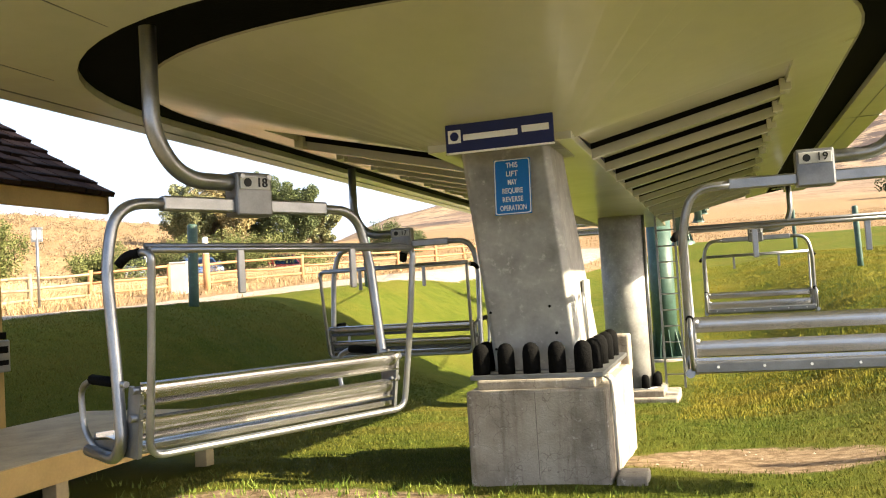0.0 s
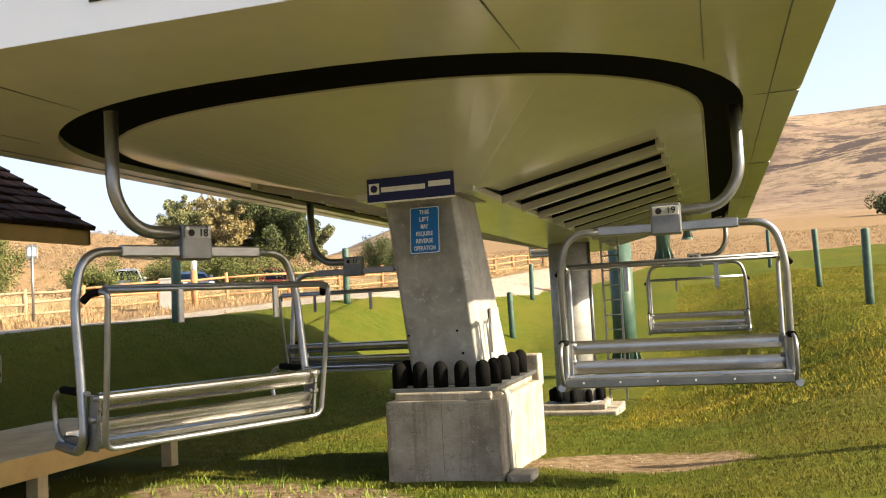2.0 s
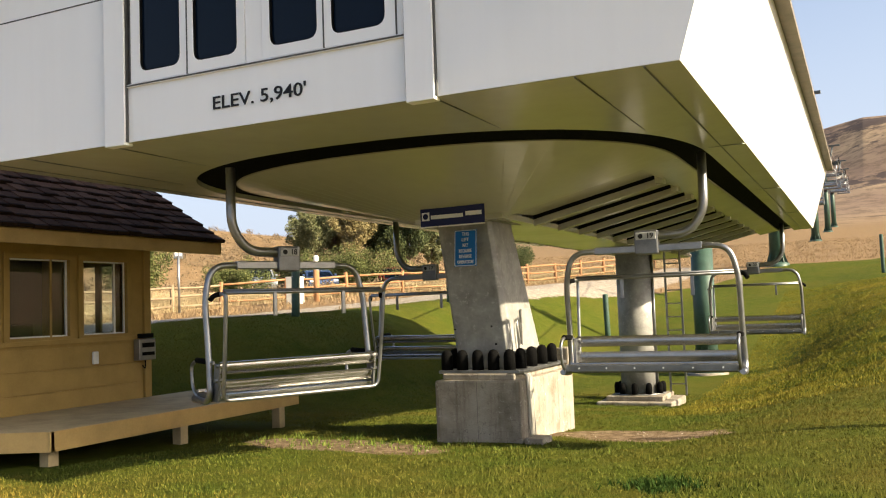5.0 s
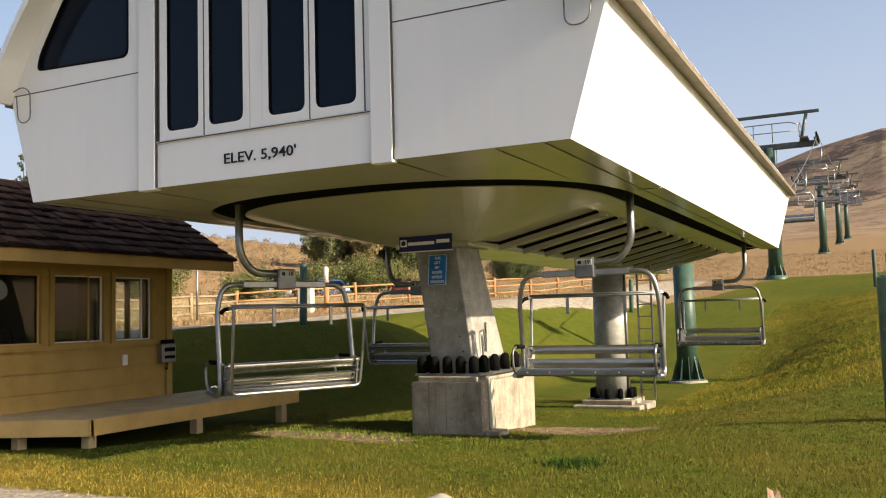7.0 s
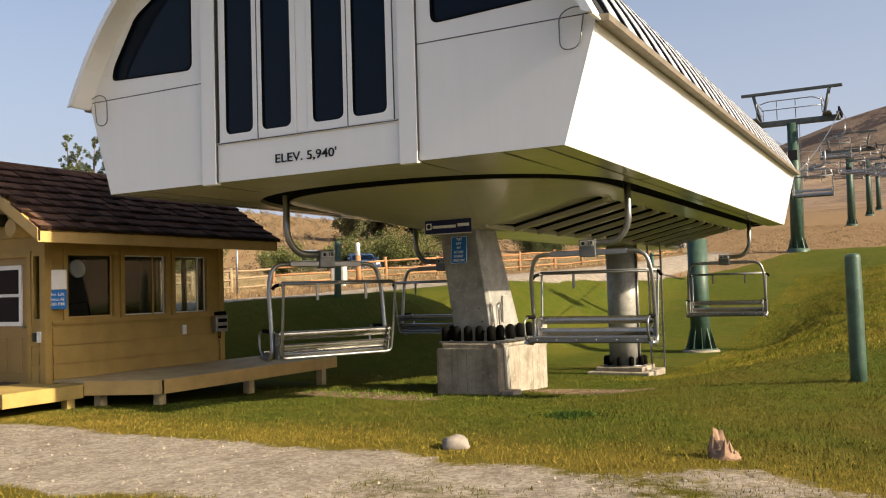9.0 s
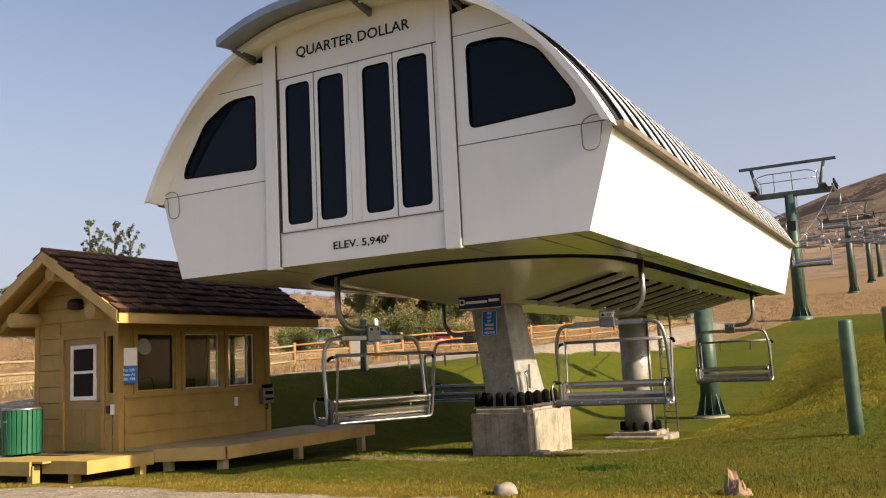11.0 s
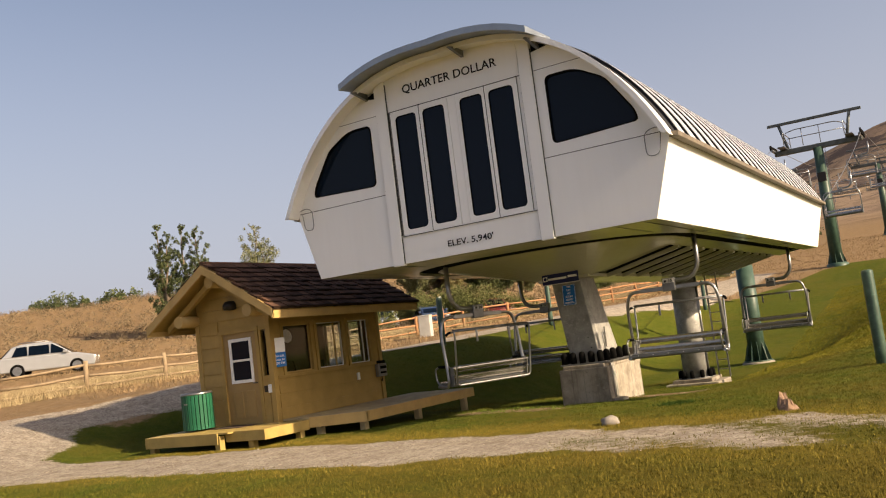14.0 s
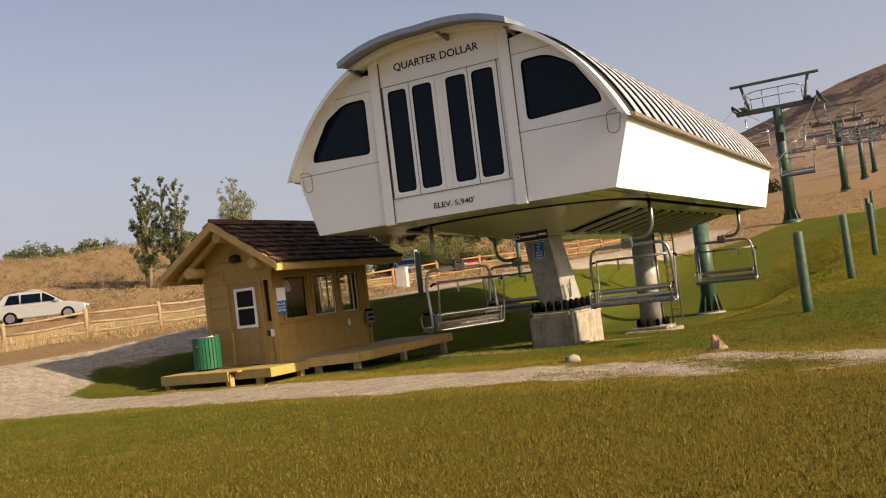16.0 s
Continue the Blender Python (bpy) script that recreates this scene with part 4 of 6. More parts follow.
def wall_with_holes(u0, u1, z0, z1, holes, t, plane):
    """A wall in local (u, z) with square openings, from z0 to z1, of thickness t inwards."""
    bm = bmesh.new()
    us = sorted({u0, u1, *[h[0] for h in holes], *[h[1] for h in holes]})
    zs = sorted({z0, z1, *[h[2] for h in holes], *[h[3] for h in holes]})
    for a, b in zip(us, us[1:]):
        for c, d in zip(zs, zs[1:]):
            mu, mz = (a + b) / 2, (c + d) / 2
            if any(h[0] < mu < h[1] and h[2] < mz < h[3] for h in holes):
                continue
            if plane == "x":
                box(*sorted((t[0], t[1])), a, b, c, d, bm=bm)
            else:
                box(a, b, *sorted((t[0], t[1])), c, d, bm=bm)
    bmesh.ops.remove_doubles(bm, verts=bm.verts, dist=0.0005)
    return bm


def build_hut():
    hut = tagged(empty("operator_hut", pose(HX1, HY0, 0)), "tan wooden lift operator's hut with a brown shingle gable roof", "hut")
    inv = pose(-HX1, -HY0, 0)

    def hp(name, bm, mat, label="", parent=hut, m=None):
        if parent is hut:
            bm.transform(inv)
        return part(name, bm, mat, parent, label, m)

    east = [(3.46, 4.42, 1.50, 2.58), (4.64, 5.63, 1.50, 2.58), (5.85, 6.70, 1.50, 2.58)]
    hp("wall", wall_with_holes(HY0 + 0.02, HY1 - 0.02, HZ - 0.1, HT, east, (HX1 - 0.10, HX1 - 0.01), "x"), M_TANWOOD)
    south = [(-6.70, -5.66, HZ, 2.54), (-5.53, -5.33, 1.50, 2.54)]
    hp("wall", wall_with_holes(HX0 + 0.02, HX1 - 0.02, HZ - 0.1, HT, south, (HY0 + 0.01, HY0 + 0.10), "y"), M_TANWOOD)
    hp("wall", wall_with_holes(HX0 + 0.02, HX1 - 0.02, HZ - 0.1, HT, [(-6.9, -5.75, 1.50, 2.58)], (HY1 - 0.10, HY1 - 0.01), "y"), M_TANWOOD)
    hp("wall", wall_with_holes(HY0 + 0.02, HY1 - 0.02, HZ - 0.1, HT, [], (HX0 + 0.01, HX0 + 0.10), "x"), M_TANWOOD)
    slope = (RZ - REZ) / REX
    for y0, y1 in ((HY0 + 0.01, HY0 + 0.10), (HY1 - 0.10, HY1 - 0.01)):
        hp("gable", prism([(HX0 + 0.02, HT), (HX1 - 0.02, HT), (HX1 - 0.02, RZ - slope * (HX1 - RXC) - 0.1), (RXC, RZ - 0.12), (HX0 + 0.02, RZ - slope * (RXC - HX0) - 0.1)], y0, y1), M_TANWOOD)
    hp("floor_slab", box(HX0 + 0.05, HX1 - 0.05, HY0 + 0.05, HY1 - 0.05, HZ - 0.12, HZ - 0.02), M_TANWOOD)
    # lapped siding boards
    rows = np.linspace(HZ, HT, 9)
    for i in range(8):
        a, b = rows[i] + 0.010, rows[i + 1] - 0.010
        def board(u0, u1, ax):
            if ax == "x":
                bm = prism([(HX1 - 0.012, a), (HX1 + 0.024, a), (HX1 + 0.004, b), (HX1 - 0.012, b)], u0, u1, "xz")
            else:
                bm = prism([(HY0 + 0.012, a), (HY0 - 0.024, a), (HY0 - 0.004, b), (HY0 + 0.012, b)], u0, u1, "yz")
            hp("siding_board", bm, M_TANWOOD)
        if b < 1.50:
            board(HY0 + 0.13, HY1 - 0.1, "x")
        elif a > 2.58:
            board(HY0 + 0.13, HY1 - 0.1, "x")
        board(HX0 + 0.1, -6.79, "y")
        if b < 1.45 or a > 2.58:
            board(-5.58, HX1 - 0.14, "y")
        if a > 2.6:
            board(-6.79, -5.58, "y")
    for i in range(4):
        a = HT + i * 0.26
        w = max(0.1, (RZ - 0.2 - a) / slope)
        hp("siding_board", prism([(HY0 + 0.012, a), (HY0 - 0.024, a), (HY0 - 0.004, a + 0.245), (HY0 + 0.012, a + 0.245)], max(HX0 + 0.06, RXC - w + 0.1), min(HX1 - 0.06, RXC + w - 0.1), "yz"), M_TANWOOD)
    # corner boards, belt and sill
    for x, y in ((HX0, HY0), (HX1, HY0), (HX1, HY1)):
        hp("corner_board", box(x - 0.10, x + 0.035, y - 0.035, y + 0.10, HZ - 0.02, HT + 0.05, 0.006) if x == HX1 else box(x - 0.02, x + 0.10, y - 0.035, y + 0.05, HZ - 0.02, HT, 0.006), M_TANWOOD)
    hp("belt_board", box(HX1 - 0.01, HX1 + 0.03, HY0 + 0.11, HY1 - 0.11, 1.40, 1.47, 0.006), M_TANWOOD)
    # windows on the east side
    for u0, u1, z0, z1 in east:
        f = part("window", wall_with_holes(u0 - 0.075, u1 + 0.075, z0 - 0.06, z1 + 0.07, [(u0 + 0.01, u1 - 0.01, z0 + 0.01, z1 - 0.01)], (HX1 - 0.02, HX1 + 0.025), "x"), M_TANWOOD, hut, m=inv)
        part("pane", box(HX1 - 0.06, HX1 - 0.054, u0, u1, z0, z1), M_PANE, f, "clear glass pane")
        if u0 > 5 or 4.6 < u0 < 5:
            part("sash_bar", box(HX1 - 0.07, HX1 - 0.04, (u0 + u1) / 2 + 0.2, (u0 + u1) / 2 + 0.235, z0, z1), M_SIGN_W if u0 > 5.7 else M_TANWOOD, f)
        part("sash", wall_with_holes(u0, u1, z0, z1, [(u0 + 0.03, u1 - 0.03, z0 + 0.03, z1 - 0.03)], (HX1 - 0.075, HX1 - 0.045), "x"), M_TRIM if u0 < 4 else M_SIGN_W, f)
    f = part("window", wall_with_holes(-5.56, -5.30, 1.46, 2.58, [(-5.52, -5.34, 1.51, 2.53)], (HY0 + 0.02, HY0 - 0.02), "y"), M_TANWOOD, hut, m=inv)
    part("pane", box(-5.53, -5.33, HY0 + 0.05, HY0 + 0.056, 1.5, 2.54), M_PANE, f)
    f = part("window", wall_with_holes(-6.96, -5.69, 1.44, 2.64, [(-6.88, -5.77, 1.52, 2.56)], (HY1 - 0.02, HY1 + 0.02), "y"), M_TANWOOD, hut, m=inv)
    part("pane", box(-6.9, -5.75, HY1 - 0.06, HY1 - 0.054, 1.5, 2.58), M_PANE, f)
    part("sash_bar", box(-6.2, -6.1, HY1 - 0.08, HY1 - 0.03, 1.5, 2.58), M_TANWOOD, f)
    # door
    d = part("door", box(-6.69, -5.67, HY0 + 0.02, HY0 + 0.065, HZ + 0.01, 2.53, 0.004), M_DOOR, hut, "tan panelled door with a white-framed window", m=inv)
    part("door_casing", wall_with_holes(-6.78, -5.59, HZ, 2.62, [(-6.685, -5.675, HZ - 0.02, 2.525)], (HY0 + 0.02, HY0 - 0.025), "y"), M_TANWOOD, d)
    w = part("door_window", wall_with_holes(-6.51, -5.83, 1.40, 2.40, [(-6.44, -5.90, 1.47, 1.88), (-6.44, -5.90, 1.93, 2.33)], (HY0 + 0.03, HY0 - 0.005), "y"), M_SIGN_W, d, "white window frame")
    part("pane", box(-6.46, -5.88, HY0 + 0.012, HY0 + 0.018, 1.45, 2.35), M_GLASS_DARK, w)
    for a, b in ((-6.5, -6.23), (-6.12, -5.85)):
        part("panel", box(a, b, HY0 + 0.01, HY0 + 0.025, 0.62, 1.22, 0.012), M_DOOR, d)
    part("door_handle", tube(rounded([(-5.76, HY0 + 0.03, 1.38), (-5.76, HY0 - 0.04, 1.38), (-5.84, HY0 - 0.04, 1.38)], 0.02), 0.012, seg=8), M_GALV, d)
    # roof: boarded slopes with eaves, rafters, log beams
    ry0, ry1 = 2.36, 7.92
    for s in (-1, 1):
        n = Vector((s * slope, 0, 1)).normalized()
        pts = [(RXC, RZ - 0.05), (RXC + s * REX, REZ - 0.05), (RXC + s * REX, REZ - 0.13), (RXC, RZ - 0.13)]
        hp("roof_deck", prism(pts, ry0 + 0.02, ry1 - 0.02), M_TANWOOD)
        hp("fascia", prism([(RXC + s * (REX + 0.002), REZ - 0.04), (RXC + s * (REX + 0.045), REZ - 0.06), (RXC + s * (REX + 0.045), REZ - 0.24), (RXC + s * (REX + 0.002), REZ - 0.24)], ry0 - 0.02, ry1 + 0.02), M_TRIM, "yellow-tan fascia board")
        for yy in (ry0 - 0.03, ry1 - 0.01):
            hp("barge_board", prism([(RXC, RZ - 0.03), (RXC + s * (REX + 0.045), REZ - 0.03), (RXC + s * (REX + 0.045), REZ - 0.22), (RXC, RZ - 0.24)], yy, yy + 0.045), M_TRIM, "yellow-tan barge board")
        hp("soffit_rafter", prism([(RXC + s * 0.02, RZ - 0.30), (RXC + s * 1.55, RZ - 0.30 - slope * 1.53), (RXC + s * 1.55, RZ - 0.44 - slope * 1.53), (RXC + s * 0.02, RZ - 0.44)], HY0 - 0.42, HY0 - 0.30), M_TANWOOD)
    for x, z in ((RXC, RZ - 0.42), (RXC - 1.06, 2.93), (RXC + 1.06, 2.96)):
        hp("log_beam", tube([(x, ry0 + 0.14, z), (x, HY0 + 0.3, z)], 0.135, seg=16), M_TRIM, "round log beam end")
    lamp = part("wall_lamp", lathe([(0.02, 0.0), (0.15, 0.02), (0.17, 0.12), (0.12, 0.2), (0.02, 0.22)], seg=16, m=Matrix.Translation((-6.30, HY0 - 0.05, 3.05))), M_LAMP, hut, "dark bronze wall lamp", m=inv)
    # clock inside, seen through the glass
    part("wall_clock", lathe([(0.155, 0), (0.155, 0.03), (0.14, 0.035)], seg=24, m=Matrix.Translation((HX1 - 0.22, 3.83, 2.33)) @ Matrix.Rotation(radians(80), 4, "Y")), M_SIGN_W, hut, "white round wall clock", m=inv)
    part("control_desk", box(HX1 - 0.75, HX1 - 0.2, 3.5, 6.7, 1.20, 1.27, 0.01), M_DOOR, hut, m=inv)
    part("desk_monitor", box(HX1 - 0.6, HX1 - 0.5, 5.0, 5.45, 1.32, 1.70, 0.02), M_BLACK, hut, m=inv)
    part("desk_lamp", tube(rounded([(HX1 - 0.4, 3.7, 1.27), (HX1 - 0.4, 3.75, 1.72), (HX1 - 0.4, 4.2, 1.78), (HX1 - 0.4, 4.25, 1.5)], 0.1), 0.012, seg=6), M_BLACK, hut, m=inv)
    part("office_chair", box(HX1 - 1.3, HX1 - 0.85, 3.6, 4.05, 0.9, 1.75, 0.08), M_BLACK, hut, m=inv)
    # dark sheets added inside, their colour standing in for the dim interior
    part("shade_lining", box(HX0 + 0.105, HX0 + 0.125, HY0 + 0.12, HY1 - 0.12, HZ, HT), M_SHADE_LINING, hut, m=inv)
    part("shade_lining", box(HX0 + 0.13, -6.72, HY0 + 0.105, HY0 + 0.125, HZ, HT), M_SHADE_LINING, hut, m=inv)
    part("shade_ceiling", box(HX0 + 0.11, HX1 - 0.11, HY0 + 0.11, HY1 - 0.11, HT - 0.03, HT - 0.005), M_SHADE_LINING, hut, m=inv)
    part("shade_floor", box(HX0 + 0.11, HX1 - 0.11, HY0 + 0.11, HY1 - 0.11, HZ - 0.015, HZ - 0.002), M_SHADE_LINING, hut, m=inv)
    return hut, inv


M_PANE = Nodes("window_glass", 0.02).mat
_b = M_PANE.node_tree.nodes["Principled BSDF"]
_b.inputs["Transmission Weight"].default_value, _b.inputs["IOR"].default_value = 1.0, 1.45
_b.inputs["Base Color"].default_value = (0.75, 0.8, 0.8, 1)
M_DOOR = worn("door_paint", (0.33, 0.215, 0.085), 0.5, 0.0, 0.08, 2, 40, 0.2)
M_LAMP = worn("dark_bronze", (0.03, 0.025, 0.02), 0.35, 0.3)
# dark brown that paints the hut's interior shade
M_SHADE_LINING = worn("dark_interior_shade", (0.075, 0.058, 0.040), 0.7)
build_hut()


def shingle_material():
    n = Nodes("wood_shake", 0.9)
    n.put("Specular IOR Level", 0.06)
    rnd = n.node("ShaderNodeObjectInfo").outputs["Random"]
    g = n.noise(1.0, 5, 0.6, n.scaled(n.pos, (90, 6, 90)))
    c = n.ramp(rnd, [(0.0, (0.030, 0.017, 0.013)), (0.5, (0.085, 0.050, 0.036)), (1.0, (0.18, 0.100, 0.066))])
    c = n.mix(0.55, c, n.ramp(g, [(0.3, (0.024, 0.014, 0.011)), (0.7, (0.14, 0.075, 0.048))]))
    # dark band along the butt paints the shade under each row's edge
    sep = n.node("ShaderNodeSeparateXYZ")
    n.link(n.pos, sep.inputs[0])
    c = n.mix(n.ramp(sep.outputs[0], [(0.098, (0, 0, 0)), (0.118, (0.8, 0.8, 0.8))]), c, (0.012, 0.008, 0.006))
    n.put("Base Color", c)
    n.bump(g, 0.6, 0.01)
    return n.mat


M_SHINGLE = shingle_material()


def build_deck():
    dk = tagged(empty("loading_deck", pose(-4.3, 5.8, 0)), "weathered board deck with yellow-tan edge beside the hut", "deck")
    inv = pose(4.3, -5.8, 0)
    x0, x1, y1, z = HX1 + 0.04, -3.32, 8.28, 0.52
    n = 14
    w = (x1 - x0) / n

    def front(x):
        """The slanting front edge."""
        return 3.15 + max(0.0, x + 4.5) * 0.41

    for i in range(n):
        a, b = x0 + i * w + 0.003, x0 + (i + 1) * w - 0.003
        part("plank", prism([(a, front(a)), (b, front(b)), (b, y1), (a, y1)], z - 0.035, z, "xy"), M_DECK, dk, m=inv)
    part("rim_board", box(x1, x1 + 0.04, front(x1) - 0.04, y1, z - 0.22, z - 0.002, 0.004), M_TRIM, dk, "yellow-tan rim board", m=inv)
    part("rim_board", prism([(-4.46, front(-4.46) - 0.04), (x1 + 0.04, front(x1 + 0.04) - 0.04), (x1 + 0.04, front(x1 + 0.04)), (-4.46, front(-4.46))], z - 0.22, z - 0.002, "xy"), M_TRIM, dk, "yellow-tan rim board", m=inv)
    part("rim_board", box(x0, x1, y1, y1 + 0.04, z - 0.22, z - 0.002, 0.004), M_TRIM, dk, "yellow-tan rim board", m=inv)
    for x, y in ((-3.48, 3.75), (-3.4, 5.75), (-3.4, 7.9), (-4.35, 3.35)):
        g = ground(x, y)
        part("post", box(x - 0.07, x + 0.07, y - 0.07, y + 0.07, g - 0.15, z - 0.04, 0.006), M_DECK, dk, m=inv)
    ld = tagged(empty("door_landing", pose(-6.0, 2.0, 0)), "yellow lumber landing step in front of the hut door", "deck")
    inv = pose(6.0, -2.0, 0)
    for i in range(12):
        a = -7.72 + i * 0.27
        y_front = 1.55 if a < -5.55 else 1.75
        part("plank", box(a + 0.003, a + 0.267, y_front, 3.145 if a > -5.2 else HY0 - 0.03, 0.445, 0.48, 0.003), M_DECK_Y, ld, m=inv)
    part("rim_board", box(-7.72, -5.56, 1.51, 1.55, 0.25, 0.478, 0.004), M_DECK_Y, ld, "yellow painted rim board", m=inv)
    part("rim_board", box(-5.52, -4.48, 1.71, 1.75, 0.27, 0.478, 0.004), M_DECK_Y, ld, "yellow painted rim board", m=inv)
    part("rim_board", box(-4.48, -4.44, 1.71, 3.10, 0.27, 0.478, 0.004), M_DECK_Y, ld, "yellow painted rim board", m=inv)
    for x, y in ((-5.58, 1.6), (-4.9, 1.85), (-7.6, 1.65), (-4.55, 2.9)):
        part("post", box(x - 0.07, x + 0.07, y - 0.07, y + 0.07, ground(x, y) - 0.15, 0.41, 0.006), M_DECK_Y, ld, m=inv)
    part("door_mat", box(-6.6, -5.75, 2.35, 2.95, 0.482, 0.496, 0.005), M_MAT, ld, m=inv)


M_MAT = worn("brown_door_mat", (0.08, 0.055, 0.04), 0.95, bump=0.8)
build_deck()


def build_hut_fittings():
    s = tagged(empty("hours_sign", pose(HX1 + 0.06, 3.2, 2.0, 0, 0, 62)), "white and blue notice fixed to the hut corner", "sign")
    part("top_panel", box(-0.165, 0.165, -0.008, 0.008, -0.02, 0.30, 0.006), M_SIGN_W, s)
    p = part("bottom_panel", box(-0.165, 0.165, -0.01, 0.01, -0.34, -0.022, 0.006), M_SKYBLUE, s, "blue panel with white lettering")
    for z, words in ((-0.10, "This Lift"), (-0.18, "Closes At"), (-0.26, "4:00 PM")):
        writing("lettering", words, 0.075, M_LETTER_W, p, pose(0, -0.012, z), 0.25)
    c = tagged(empty("control_box", pose(HX1 + 0.03, 6.93, 1.25)), "grey electrical control box with buttons on the hut wall", "control box")
    part("case", box(0, 0.12, -0.14, 0.2, -0.16, 0.16, 0.01), M_GALV, c)
    part("button_strip", box(0.12, 0.135, -0.08, 0.16, 0.03, 0.1), M_BLACK, c)
    part("button_strip", box(0.12, 0.135, -0.08, 0.16, -0.09, -0.04), M_BLACK, c)
    part("label_plate", box(0.0, 0.10, -0.06, 0.18, 0.17, 0.24, 0.004), M_BLACK, c)
    part("cord", tube(rounded([(0.05, 0.05, -0.16), (0.05, 0.05, -0.3), (0.06, -0.02, -0.24)], 0.04), 0.01, seg=6), M_BLACK, c)
    o = tagged(empty("outlet_box", pose(HX1 + 0.02, 6.05, 1.18)), "white outdoor outlet cover on the hut wall", "outlet")
    part("cover", box(0, 0.035, -0.05, 0.05, -0.09, 0.09, 0.012), M_SIGN_W, o)
    o = tagged(empty("light_switch", pose(-5.36, HY0 - 0.02, 1.22)), "white switch cover beside the hut door", "switch")
    part("cover", box(-0.05, 0.05, -0.03, 0, -0.09, 0.09, 0.008), M_SIGN_W, o)
    part("brown_plate", box(-0.17, -0.08, -0.02, 0, -0.07, 0.07, 0.006), M_LAMP, o)


build_hut_fittings()


def build_bin():
    g = 0.48
    b = tagged(empty("litter_bin", pose(-7.0, 2.42, g)), "round green slatted litter bin beside the hut door", "bin")
    part("liner", lathe([(0.30, 0.03), (0.30, 0.78), (0.27, 0.78), (0.27, 0.1)], seg=28), M_BLACK, b)
    for k in range(24):
        a = k * math.pi / 12
        m = Matrix.Rotation(a, 4, "Z")
        bm = box(0.318, 0.34, -0.036, 0.036, 0.04, 0.80, 0.006)
        part("slat", bm, M_BINGREEN, b, m=m)
    part("rim", lathe([(0.345, 0.80), (0.35, 0.82), (0.33, 0.85), (0.28, 0.85), (0.27, 0.81)], seg=28), M_GALV, b)
    part("latch", box(-0.03, 0.05, -0.36, -0.34, 0.60, 0.63), M_GALV, b)


M_BINGREEN = worn("green_bin_paint", (0.012, 0.105, 0.055), 0.45, 0.0, 0.12, 4)
build_bin()


# ---- posts and towers ----
def build_post(x, y, h, r, label, group):
    g = ground(x, y)
    p = tagged(empty("safety_post", pose(x, y, g, random.uniform(-1.2, 1.2), random.uniform(-1.5, 1.5), random.uniform(0, 360))), label, "post", group)
    part("shaft", lathe([(r, -0.3), (r, 0.3), (r * 0.985, h - 0.06), (r * 0.9, h - 0.015), (r * 0.5, h)], seg=20), M_GREEN, p)
    part("nail", lathe([(0.012, 0), (0.012, 0.012)], seg=6, m=Matrix.Translation((0, -r, h * 0.6)) @ Matrix.Rotation(radians(90), 4, "X")), M_GALV, p)
    return p


for x, y, h in ((6.28, 7.92, 1.87), (6.62, 16.3, 2.05), (6.9, 25.2, 2.1), (6.47, 33, 2.1), (5.8, 50, 2.1)):
    build_post(x, y, h, 0.115 if y < 30 else 0.1, "dark green wooden post standing in the lawn", "posts beside the lift line")
for x, y, h in ((-8.95, 16.4, 1.75), (-8.4, 25, 1.8), (-4.4, 31, 1.7), (-5.4, 40, 1.7)):
    build_post(x, y, h, 0.11, "dark green wooden post on the bank by the road", "posts by the road")


def build_rear_mast():
    x, y = 0.32, 24.8
    g = ground(x, y)
    t = tagged(empty("rear_mast", pose(x, y, g)), "dark green steel mast with a flared base behind the station", "mast")
    part("shaft", lathe([(0.33, 0.1), (0.33, 3.9)], seg=28), M_GREEN, t)
    part("footing", lathe([(0.62, -0.3), (0.62, 0.06), (0.58, 0.09)], seg=28), M_CONC, t)
    part("flange", lathe([(0.55, 0.09), (0.55, 0.13)], seg=28), M_GREEN, t)
    for k in range(10):
        a = k * math.pi / 5
        part("gusset", prism([(0.31, 0.13), (0.52, 0.13), (0.33, 0.85), (0.31, 0.85)], -0.012, 0.012, "xz"), M_GREEN, t, m=Matrix.Rotation(a, 4, "Z"))


build_rear_mast()


M_TOWER_GREY = worn("weathered_tower_steel", (0.105, 0.12, 0.12), 0.55, 0.3, 0.25, 3.0, 40)


